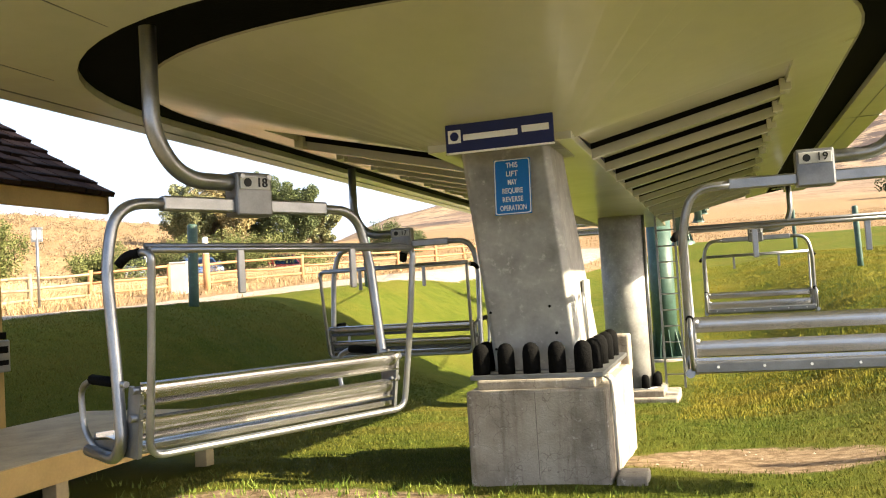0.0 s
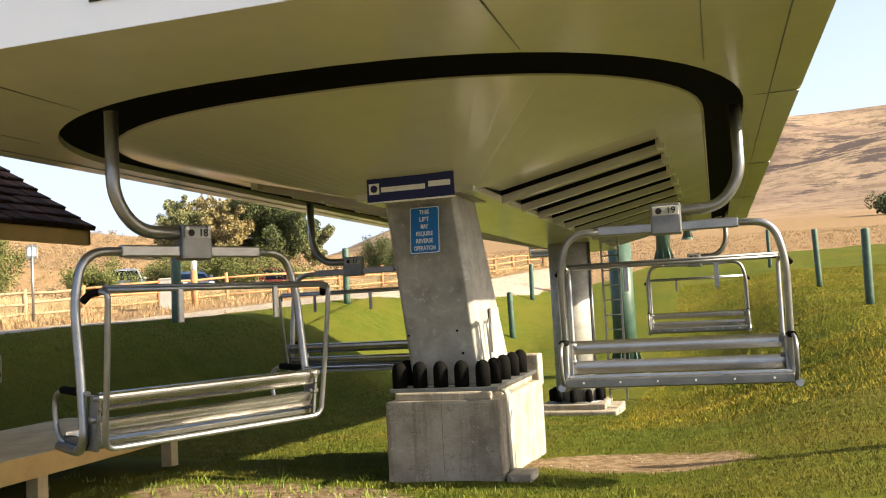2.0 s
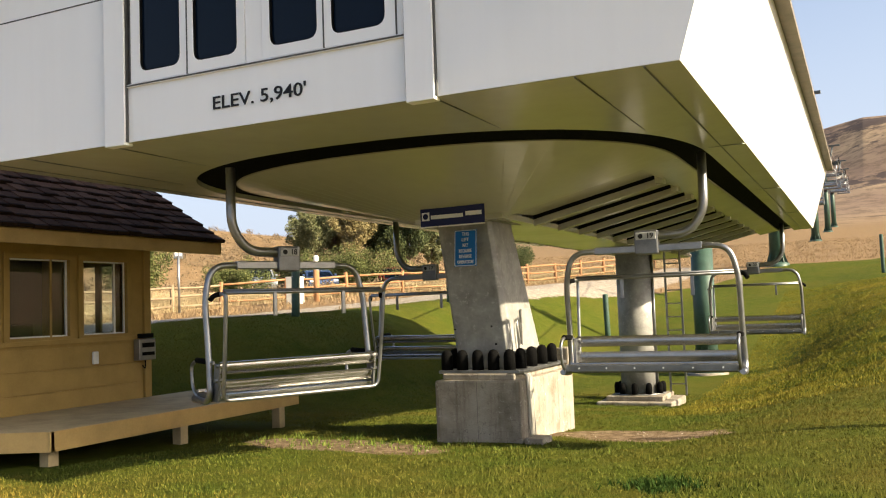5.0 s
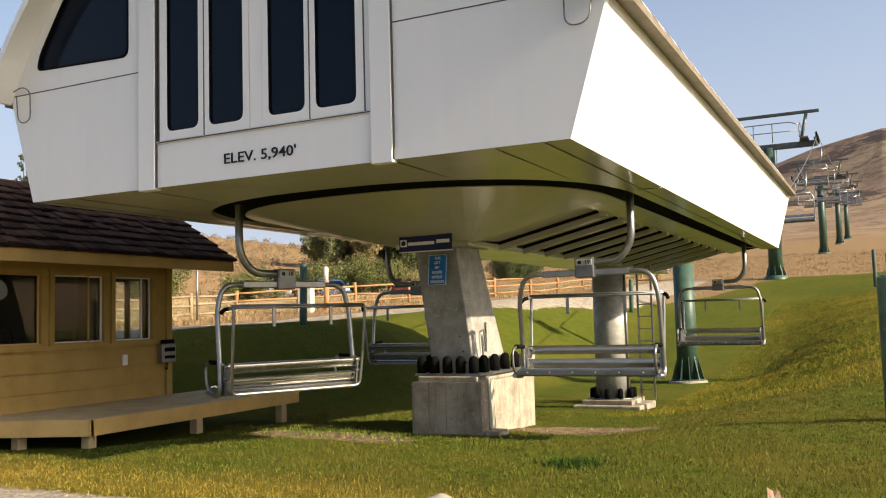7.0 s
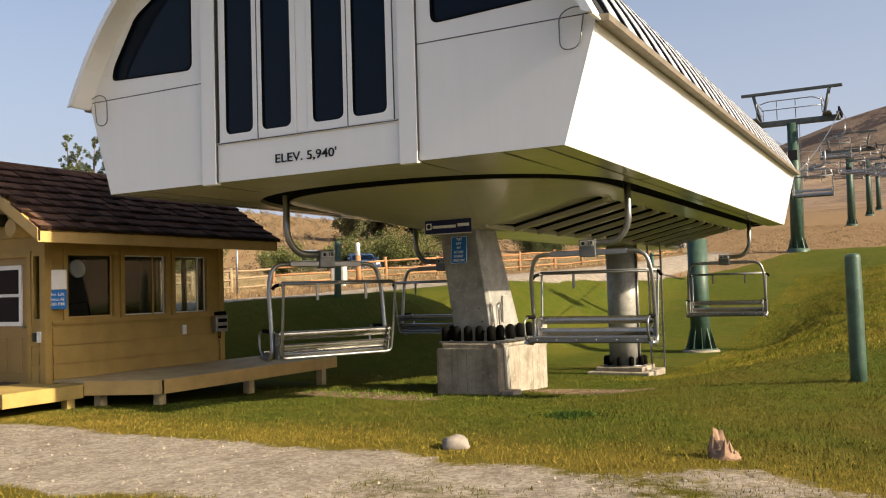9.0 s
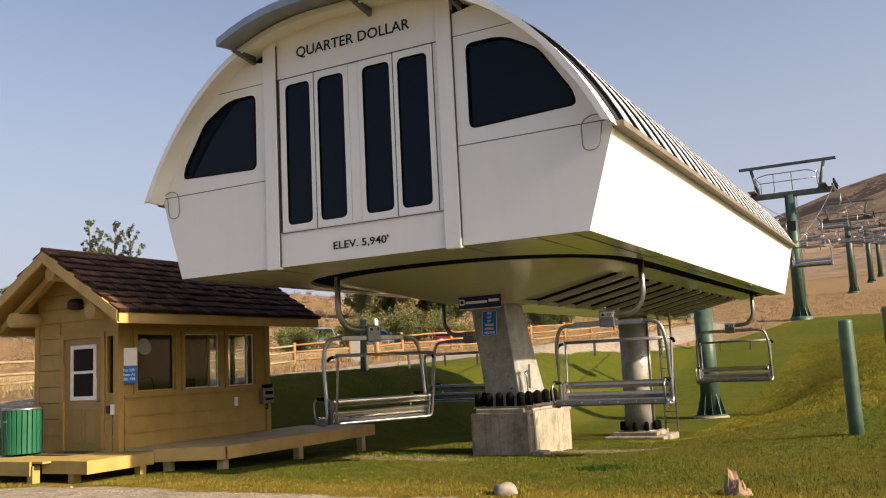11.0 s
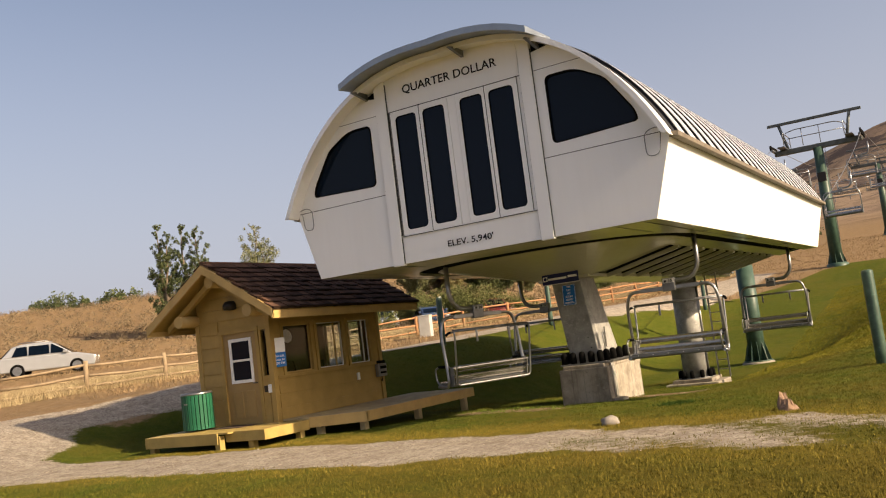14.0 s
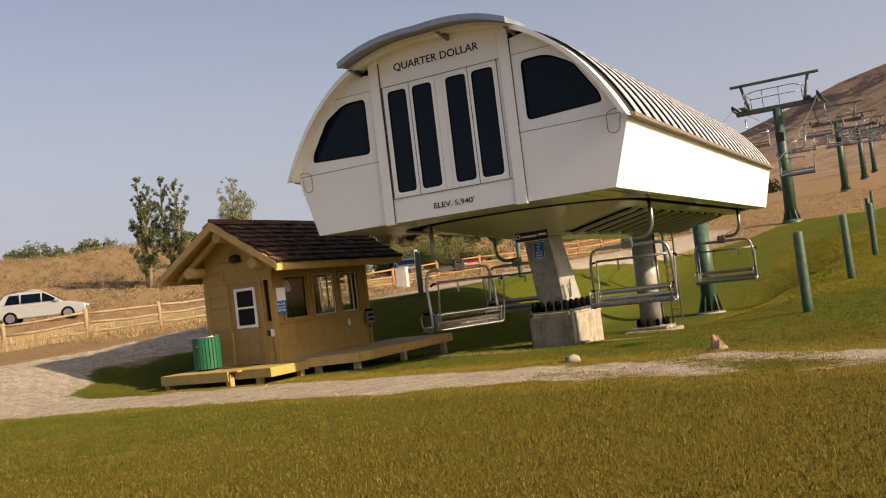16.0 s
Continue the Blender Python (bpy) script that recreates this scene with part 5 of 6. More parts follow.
def build_tower(x, y, h):
    g = ground(x, y)
    t = tagged(empty("lift_tower", pose(x, y, g, 0, 0, 0)), "dark green lift tower with crossarm and sheave trains", "lift tower", "towers up the lift line")
    part("shaft", lathe([(0.46, 0.1), (0.34, h)], seg=24), M_GREEN, t)
    part("base_flange", lathe([(0.75, -0.6), (0.75, 0.12), (0.55, 0.2)], seg=24), M_GREEN, t)
    for k in range(8):
        part("gusset", prism([(0.4, 0.15), (0.66, 0.15), (0.45, 0.9), (0.4, 0.9)], -0.015, 0.015, "xz"), M_GREEN, t, m=Matrix.Rotation(k * math.pi / 4, 4, "Z"))
    part("crossarm", box(-3.0, 3.0, -0.2, 0.2, h - 0.1, h + 0.28, 0.04), M_TOWER_GREY, t)
    part("lifting_frame", box(-3.25, 3.25, -0.12, 0.12, h + 2.15, h + 2.35, 0.03), M_TOWER_GREY, t)
    for s in (-1, 1):
        part("frame_leg", tube([(s * 2.0, 0, h + 0.2), (s * 2.45, 0, h + 2.2)], 0.11, seg=8), M_TOWER_GREY, t)
        # sheave train
        tr = part("sheave_train", box(s * 2.95 - 0.07, s * 2.95 + 0.07, -1.3, 1.3, h + 0.12, h + 0.3, 0.03), M_GALV_DARK, t, "grey sheave train with rubber-lined wheels")
        for k in range(6):
            part("sheave", lathe([(0.17, -0.05), (0.22, -0.05), (0.22, 0.05), (0.17, 0.05)], seg=14, m=Matrix.Translation((s * 3.05, -1.15 + k * 0.46, h + 0.42)) @ Matrix.Rotation(radians(90), 4, "Y")), M_BLACK, tr)
        part("catwalk", box(s * 2.3 - 0.25, s * 2.3 + 0.25, -1.5, 1.5, h + 0.3, h + 0.36), M_GALV_DARK, t)
        rail = rounded([(s * 2.05, -1.5, h + 0.35), (s * 2.05, -1.5, h + 1.35), (s * 2.05, 1.5, h + 1.35), (s * 2.05, 1.5, h + 0.35)], 0.15)
        part("guard_rail", tube(rail, 0.03, seg=6), M_GALV, t)
        part("guard_rail", tube([(s * 2.05, -1.5, h + 0.85), (s * 2.05, 1.5, h + 0.85)], 0.025, seg=6), M_GALV, t)
    rail = rounded([(-2.0, -0.4, h + 1.45), (-1.4, -0.4, h + 1.6), (1.4, -0.4, h + 1.6), (2.0, -0.4, h + 1.35)], 0.2)
    part("guard_rail", tube(rail, 0.035, seg=6), M_GALV, t)
    part("guard_rail", tube([(-1.9, -0.4, h + 1.0), (1.9, -0.4, h + 1.0)], 0.03, seg=6), M_GALV, t)
    for x in (-0.9, 0.3):
        part("rail_post", tube([(x, -0.4, h + 0.3), (x, -0.4, h + 1.6)], 0.03, seg=6), M_GALV, t)
    part("number_board", box(-0.3, 0.3, -0.52, -0.49, h - 2.6, h - 1.9, 0.01), M_LAMP, t)
    for s in (-0.18, 0.18):
        part("ladder_stile", box(0.42 + 0.02, 0.46, s - 0.02, s + 0.02, 1.5, h), M_GALV_DARK, t)


TOWERS = [(-0.2, 58, 8.75), (0.0, 110, 8.9), (0.2, 150, 8.9), (0.3, 185, 8.9)]
for x, y, h in TOWERS:
    build_tower(x, y, h)


def build_ropes():
    for s in (-1, 1):
        pts = [(CX + s * 2.95, RY + 0.2, 3.9)] + [(x + s * 3.05, y, ground(x, y) + h + 0.64) for x, y, h in TOWERS]
        fine = []
        for a, b in zip(pts, pts[1:]):
            a, b = Vector(a), Vector(b)
            sag = 0.0004 * (b - a).length ** 2
            fine += [a.lerp(b, t / 8) - Vector((0, 0, sag * 4 * (t / 8) * (1 - t / 8))) for t in range(8)]
        fine.append(Vector(pts[-1]))
        rope = tagged(new("haul_rope", finish(tube(fine, 0.022, seg=6), M_GALV_DARK, "haul_rope")), "grey steel haul rope running over the towers", "rope", "haul ropes")
        # chairs along the rope
        y = 44.0 if s > 0 else 62.0
        while y < 180:
            k = max(i for i in range(len(fine)) if fine[i].y <= y)
            f = (y - fine[k].y) / (fine[k + 1].y - fine[k].y)
            p = fine[k].lerp(fine[k + 1], f)
            build_chair(pose(p.x - s * 0.66, y, p.z - 0.95 - 0.5, 0, 0, 180 if s > 0 else 0), str(21 + int(y / 14)), "distant aluminium four-seat lift chair on the rope")
            y += 17.0


build_ropes()


# ---- stone and stump ----
def rock(seed, size, m, mat, name, label, cat):
    random.seed(seed)
    bm = bmesh.new()
    bmesh.ops.create_icosphere(bm, subdivisions=3, radius=1.0)
    for v in bm.verts:
        d = 1 + 0.22 * noise.noise(v.co * 1.3 + Vector((seed, 0, 0))) + 0.07 * noise.noise(v.co * 4)
        v.co = Vector((v.co.x * size[0], v.co.y * size[1], v.co.z * size[2])) * d
    for f in bm.faces:
        f.smooth = True
    return thing(name, bm, mat, label, cat, m=m)


M_ROCK = worn("pale_field_stone", (0.24, 0.215, 0.185), 0.9, 0.0, 0.25, 8, 60, 0.5)
rock(3, (0.15, 0.12, 0.095), pose(2.84, 1.72, ground(2.84, 1.72) + 0.05, 0, 0, 20), M_ROCK, "field_stone", "rounded pale grey field stone lying in the lawn", "stone")


def build_stump():
    x, y = 5.5, 1.95
    bm = bmesh.new()
    random.seed(8)
    # outer bark wall with a jagged, split rim round a broken core
    tops = [0.30, 0.34, 0.29, 0.10, 0.12, 0.09, 0.10, 0.25, 0.10, 0.08, 0.11, 0.10, 0.08, 0.10, 0.16, 0.31]
    k = len(tops)
    rings = []
    for r, f in ((0.13, -0.3), (0.125, 0.30), (0.11, 0.7), (0.095, 0.85)):
        rings.append([bm.verts.new((r * 1.15 * math.cos(2 * math.pi * i / k + 2.2) * random.uniform(0.88, 1.12), r * math.sin(2 * math.pi * i / k + 2.2) * random.uniform(0.88, 1.12), tops[i] * f + (random.uniform(-0.03, 0.03) if f > 0.9 else 0))) for i in range(k)])
    rings.append([bm.verts.new((0.095 * math.cos(2 * math.pi * i / k + 2.2), 0.085 * math.sin(2 * math.pi * i / k + 2.2), tops[i] * 0.72)) for i in range(k)])
    rings.append([bm.verts.new((0.05 * math.cos(2 * math.pi * i / k + 2.2), 0.05 * math.sin(2 * math.pi * i / k + 2.2), 0.06 + random.uniform(0, 0.16))) for i in range(k)])
    for p, q in zip(rings, rings[1:]):
        for i in range(k):
            bm.faces.new((p[i], p[(i + 1) % k], q[(i + 1) % k], q[i]))
    bm.faces.new(rings[-1])
    bm.faces.new(rings[0][::-1])
    thing("broken_stump", bm, M_STUMP, "splintered pale pinkish tree stump in the lawn", "stump", m=pose(x, y, ground(x, y)))


M_STUMP = worn("splintered_wood", (0.24, 0.155, 0.105), 0.9, 0.0, 0.3, 9, 40, 0.6, 0.01)
build_stump()


# ---- hut shingles ----
def build_shingles():
    hut = bpy.data.objects["operator_hut"]
    slope_len = math.hypot(REX, RZ - REZ) + 0.06
    ang = math.atan2(RZ - REZ, REX)
    ry0, ry1, rows, cols = 2.33, 7.98, 9, 25
    ex = slope_len / rows
    w = (ry1 - ry0) / cols
    rng = random.Random(5)
    shapes = []
    for k in range(6):
        bm = box(-ex * 0.55, ex * 0.62, -w / 2 + 0.004 + 0.003 * (k % 3), w / 2 - 0.004 - 0.004 * (k % 2), 0, 0.042 + 0.007 * (k % 4), 0.0)
        shapes.append(finish(bm, M_SHINGLE, "shingle"))
    far = bmesh.new()
    for s in (1, -1):
        for r in range(rows):
            for c in range(cols):
                d = slope_len - (r + 0.5) * ex + rng.uniform(-0.012, 0.012)
                x, z = RXC + s * d * math.cos(ang), RZ - d * math.sin(ang)
                y = ry0 + (c + 0.5) * w + (w * 0.5 if r % 2 else 0) * (1 if c < cols - 1 else 0)
                m = Matrix.Translation((x, y, z - 0.02 + 0.006 * rng.random())) @ Matrix.Rotation(s * (ang - 0.11), 4, "Y") @ Matrix.Rotation(rng.uniform(-0.02, 0.02), 4, "X")
                if s < 0:
                    m = m @ Matrix.Rotation(math.pi, 4, "Z")
                m = pose(-HX1, -HY0, 0) @ m
                if s > 0:
                    ob = new("shingle", shapes[rng.randrange(6)])
                    ob.parent = hut
                    ob.matrix_local = m
                else:
                    box(-ex * 0.55, ex * 0.62, -w / 2 + 0.004, w / 2 - 0.004, 0, 0.025, bm=far)
                    bmesh.ops.transform(far, matrix=m, verts=far.verts[-8:])
    far_part = part("west_shingles", far, M_SHINGLE, hut)
    tagged(far_part, kind="stuff")
    ridge = tube([(RXC - HX1, ry0 - HY0, RZ + 0.0), (RXC - HX1, ry1 - HY0, RZ + 0.0)], 0.05, seg=6)
    part("ridge_cap", ridge, M_SHINGLE, hut)


build_shingles()


# ---- fence ----
FENCE = [(-33, -6), (-27, 0), (-20, 7.8), (-18.4, 12), (-18.8, 19), (-19.8, 25.3), (-17.3, 29.3), (-14.3, 34), (-11.5, 41), (-9.5, 50), (-8, 60)]


def fence_points(step):
    out, carry = [], 0.0
    for (ax, ay), (bx, by) in zip(FENCE, FENCE[1:]):
        n = math.hypot(bx - ax, by - ay)
        d = carry
        while d < n:
            out.append((ax + (bx - ax) * d / n, ay + (by - ay) * d / n))
            d += step
        carry = d - n
    return out


def build_fence():
    f = tagged(empty("split_rail_fence", pose(-18.5, 12, 0)), "weathered split-rail wooden fence along the road", "fence")
    inv = pose(18.5, -12, 0)
    rng = random.Random(11)
    pts = fence_points(2.9)
    for i, (x, y) in enumerate(pts):
        g = ground(x, y)
        h = 1.08 + rng.uniform(-0.05, 0.05)
        bm = tube([(x, y, g - 0.3), (x + rng.uniform(-0.02, 0.02), y, g + h * 0.6), (x + rng.uniform(-0.03, 0.03), y + rng.uniform(-0.03, 0.03), g + h)], 0.085, seg=7)
        part("post", bm, M_FENCE if y < 26 else M_FENCE_RED, f, m=inv)
        if i + 1 < len(pts):
            nx, ny = pts[i + 1]
            g2 = ground(nx, ny)
            for z in (0.22, 0.58, 0.93):
                a, b = Vector((x, y, g + z)), Vector((nx, ny, g2 + z + rng.uniform(-0.05, 0.05)))
                mid = a.lerp(b, 0.5) + Vector((rng.uniform(-0.04, 0.04), 0, rng.uniform(-0.06, 0.03)))
                q = [a, a.lerp(mid, 0.55) + Vector((0, 0, rng.uniform(-0.015, 0.015))), mid, b.lerp(mid, 0.5), b]
                part("rail", tube(q, 0.05, seg=6), M_FENCE if y < 26 else M_FENCE_RED, f, m=inv)


M_FENCE = worn("weathered_fence_wood", (0.27, 0.20, 0.125), 0.9, 0.0, 0.25, 5, 40, 0.5)
M_FENCE_RED = worn("reddish_fence_wood", (0.33, 0.17, 0.08), 0.9, 0.0, 0.25, 5, 40, 0.5)
build_fence()


M_CABINET = worn("grimy_white_cabinet", (0.46, 0.45, 0.42), 0.5)


def build_roadside():
    x, y = -15.9, 26.4
    g = ground(x, y)
    b = tagged(empty("utility_cabinet", pose(x, y, g, 0, 0, 15)), "white utility cabinet standing by the fence", "utility cabinet")
    part("case", box(-0.30, 0.30, -0.25, 0.25, -0.1, 1.05, 0.03), M_CABINET, b)
    part("lid", box(-0.32, 0.32, -0.27, 0.27, 1.03, 1.09, 0.02), M_CABINET, b)
    x, y = -15.2, 26.9
    g = ground(x, y)
    p = tagged(empty("marker_post", pose(x, y, g)), "orange-brown marker post with a white top by the fence", "post")
    part("shaft", lathe([(0.12, -0.2), (0.12, 1.3)], seg=10), M_FENCE_RED, p)
    part("top", lathe([(0.1, 1.3), (0.1, 1.85), (0.06, 1.9)], seg=10), M_SIGN_W, p)
    for az, r, h in ((-41.7, 30, 2.5),):
        x, y = 1.8 + r * math.sin(radians(az)), -0.2 + r * math.cos(radians(az))
        g = ground(x, y)
        s = tagged(empty("road_sign", pose(x, y, g, 0, 0, 40)), "small pale road sign on a thin metal pole", "sign")
        part("pole", tube([(0, 0, -0.3), (0, 0, h)], 0.045, seg=8), M_GALV, s)
        part("board", box(-0.17, 0.17, -0.03, -0.01, h - 0.46, h, 0.02), M_GALV, s)
        part("panel", box(-0.12, 0.12, -0.036, -0.03, h - 0.36, h - 0.1), M_SIGN_W, s)


build_roadside()


# ---- trees and shrubs ----
def leaf_material(name, lo, hi):
    n = Nodes(name, 0.6)
    r = n.node("ShaderNodeNewGeometry").outputs["Random Per Island"]
    n.put("Base Color", n.ramp(r, [(0.0, lo), (0.6, tuple((a + b) / 2 for a, b in zip(lo, hi))), (1.0, hi)]))
    n.put("Specular IOR Level", 0.1)
    n.put("Subsurface Weight", 0.0)
    return n.mat


M_LEAF = leaf_material("cottonwood_leaves", (0.075, 0.088, 0.038), (0.25, 0.25, 0.125))
M_LEAF_DK = leaf_material("dark_leaves", (0.030, 0.044, 0.019), (0.115, 0.135, 0.055))
M_LEAF_YL = leaf_material("yellowing_leaves", (0.14, 0.12, 0.05), (0.32, 0.26, 0.13))
M_LEAF_WIL = leaf_material("willow_leaves", (0.05, 0.066, 0.02), (0.17, 0.18, 0.065))
M_BARK = worn("grey_bark", (0.16, 0.125, 0.09), 0.95, 0.0, 0.3, 5, 30, 0.7, 0.02)


def leaves(centres, count, size, rng):
    """Many small folded leaves scattered round clump centres (x, y, z, radius)."""
    c = np.array(centres)
    pick = rng.choice(len(c), count, p=c[:, 3] ** 2 / (c[:, 3] ** 2).sum())
    d = rng.normal(size=(count, 3))
    d /= np.linalg.norm(d, axis=1)[:, None]
    p = c[pick, :3] + d * (c[pick, 3] * rng.random(count) ** 0.45)[:, None]
    a = rng.normal(size=(count, 3))
    a /= np.linalg.norm(a, axis=1)[:, None]
    b = np.cross(a, rng.normal(size=(count, 3)))
    b /= np.linalg.norm(b, axis=1)[:, None]
    s = size * rng.uniform(0.6, 1.4, count)[:, None]
    n = np.cross(a, b)
    v = np.stack([p - a * s, p + b * s * 0.55 + n * s * 0.15, p + a * s, p - b * s * 0.55 + n * s * 0.15], 1).reshape(-1, 3)
    return v, np.arange(count * 4).reshape(-1, 4)


def mesh_of(name, v, f, mat):
    me = bpy.data.meshes.new(name)
    me.from_pydata(v.tolist(), [], f.tolist())
    me.materials.append(mat)
    return me


def build_tree(x, y, h, wide, mat, label, seed, count=5000, size=0.11, stems=1, lean=0.0, low=0.15, group="trees", limbs=15, rise=(0.35, 0.9)):
    rng = np.random.default_rng(seed)
    g = ground(x, y)
    t = tagged(empty("tree", pose(x, y, g, 0, 0, float(rng.uniform(0, 360)))), label, "tree", group)
    clumps = []
    for s in range(stems):
        ang = rng.uniform(0, 6.28)
        hh = h * (1 if s == 0 else rng.uniform(0.75, 0.98))
        off = np.array([math.cos(ang), math.sin(ang)]) * wide * (0.16 if stems > 1 else 0.03)
        pts = []
        for k in range(7):
            f = k / 6
            pts.append((off[0] * (0.2 + f) + lean * f * h + rng.normal() * 0.02 * h * f, off[1] * (0.2 + f) + rng.normal() * 0.02 * h * f, -0.3 + f * hh * 0.96))
        part("trunk", tube(pts, 0.022 * h + 0.03, seg=7, r1=0.012), M_BARK, t, smooth=True)
        n = limbs
        for k in range(n):
            f = low + (1 - low) * (k + rng.random()) / n
            i = min(5, int(f * 6))
            base = np.array(pts[i]) + (np.array(pts[i + 1]) - np.array(pts[i])) * (f * 6 - i)
            a = k * 2.4 + rng.random()
            reach = wide * 0.5 * (1.05 - f) ** 0.6 * (0.45 + 0.5 * min(1, f / 0.35)) * rng.uniform(0.6, 1.15)
            tip = base + np.array([math.cos(a) * reach, math.sin(a) * reach, reach * rng.uniform(*rise)])
            mid = base + (tip - base) * 0.5 + np.array([0, 0, -0.05 * reach])
            part("limb", tube([tuple(base), tuple(mid), tuple(tip)], 0.008 * h * (1.1 - f) + 0.008, seg=5, r1=0.004), M_BARK, t)
            for q in (0.35, 0.65, 1.0):
                c = base + (tip - base) * q
                clumps.append((*c, max(0.12, reach * rng.uniform(0.2, 0.36))))
        clumps.append((*pts[-1], wide * 0.07))
    v, f = leaves(clumps, count, size, rng)
    ob = new("crown", mesh_of("crown", v, f, mat))
    ob.parent = t
    return t


def build_shrub(x, y, h, wide, mat, label, seed, count=3500, size=0.1):
    rng = np.random.default_rng(seed)
    g = ground(x, y)
    t = tagged(empty("shrub", pose(x, y, g)), label, "shrub", "shrubs")
    clumps = []
    for k in range(14):
        a, r = rng.uniform(0, 6.28), wide * 0.5 * math.sqrt(rng.random()) * 0.85
        hh = h * rng.uniform(0.55, 1.0) * (1 - 0.45 * (r / (wide * 0.5)) ** 2)
        tip = (math.cos(a) * r, math.sin(a) * r, hh * 0.85)
        part("stem", tube([(tip[0] * 0.2, tip[1] * 0.2, -0.2), (tip[0] * 0.7, tip[1] * 0.7, hh * 0.45), tip], 0.035, seg=5, r1=0.008), M_BARK, t)
        for q in (0.25, 0.5, 0.8, 1.0):
            clumps.append((tip[0] * (0.4 + 0.6 * q), tip[1] * (0.4 + 0.6 * q), tip[2] * q, wide * rng.uniform(0.09, 0.16)))
    v, f = leaves(clumps, count, size, rng)
    v[:, 2] = np.maximum(v[:, 2], 0.0)
    ob = new("foliage", mesh_of("foliage", v, f, mat))
    ob.parent = t


def polar(cx, cy, az, r):
    return cx + r * math.sin(radians(az)), cy + r * math.cos(radians(az))


for az, r, top, w, mat, st, seed, n, lab in (
    (-33.4, 64, 10.4, 4.6, M_LEAF, 2, 3, 9000, "grey-green cottonwood tree beyond the road"),
    (-31.6, 66, 10.8, 4.4, M_LEAF_YL, 3, 4, 5500, "half-bare yellowing cottonwood tree beyond the road"),
    (-30.3, 63, 10.2, 4.0, M_LEAF_YL, 2, 8, 6000, "yellowing cottonwood tree beyond the road"),
    (-28.6, 66, 10.6, 5.6, M_LEAF_DK, 2, 5, 12000, "dark green leafy tree beyond the road"),
    (-26.6, 65, 9.8, 5.4, M_LEAF_DK, 2, 6, 11000, "dark green leafy tree beyond the road"),
    (-24.9, 70, 8.8, 4.0, M_LEAF, 1, 7, 6000, "green leafy tree beyond the road")):
    x, y = polar(1.8, -0.2, az, r)
    build_tree(x, y, top - ground(x, y), w, mat, lab, seed, int(n * 2.6), 0.075, st, low=0.05, limbs=20, rise=(0.7, 1.4))
for az, r, h, w, st, seed, lean in ((-47.3, 70, 8.9, 3.0, 2, 21, 0.02), (-45.6, 70, 8.8, 3.2, 2, 22, -0.01), (-41.9, 76, 7.9, 4.2, 2, 23, 0.0)):
    x, y = polar(9.0, -14.0, az, r)
    build_tree(x, y, h, w, M_LEAF_DK if seed < 23 else M_LEAF, "sparse young cottonwood tree on the dry slope", seed, 9000, 0.07, st, lean, low=0.12, limbs=24, rise=(0.9, 1.8))
for az, r, h, w in ((-54.4, 118, 3.0, 4.0), (-53.2, 117, 3.6, 5.0), (-52.0, 119, 2.6, 4.0), (-50.6, 117, 3.4, 4.0), (-49.7, 118, 3.4, 5.0), (-44.5, 120, 2.4, 3.0)):
    x, y = polar(9.0, -14.0, az, r)
    build_shrub(x, y, h, w, M_LEAF_DK, "dark round bush on the ridge", int(az * -10), 1500, 0.16)
for az, r, h, w, mat in ((-37.8, 46, 2.4, 4.2, M_LEAF_WIL), (-44.6, 40, 3.4, 3.6, M_LEAF_WIL), (-33.0, 55, 2.6, 5.0, M_LEAF_WIL), (-30.6, 54, 3.0, 5.5, M_LEAF_WIL), (-28.2, 54, 3.2, 5.5, M_LEAF_WIL), (-26.2, 56, 2.6, 4.6, M_LEAF_WIL), (-20.6, 78, 3.6, 5.0, M_LEAF_DK), (-19.4, 80, 2.6, 4.0, M_LEAF_DK)):
    x, y = polar(1.8, -0.2, az, r)
    build_shrub(x, y, h, w, mat, "rounded green shrub behind the fence", int(az * -10), 18000, 0.05)
for az, r, h, w in ((10.4, 170, 6, 10), (-9.0, 150, 3.0, 6.0), (-7.5, 155, 2.5, 9.0)):
    x, y = polar(2.4, -0.6, az, r)
    build_shrub(x, y, h, w, M_LEAF_DK, "dark green bush on the dry meadow", int(az * 10) + 300, 2600, 0.28)


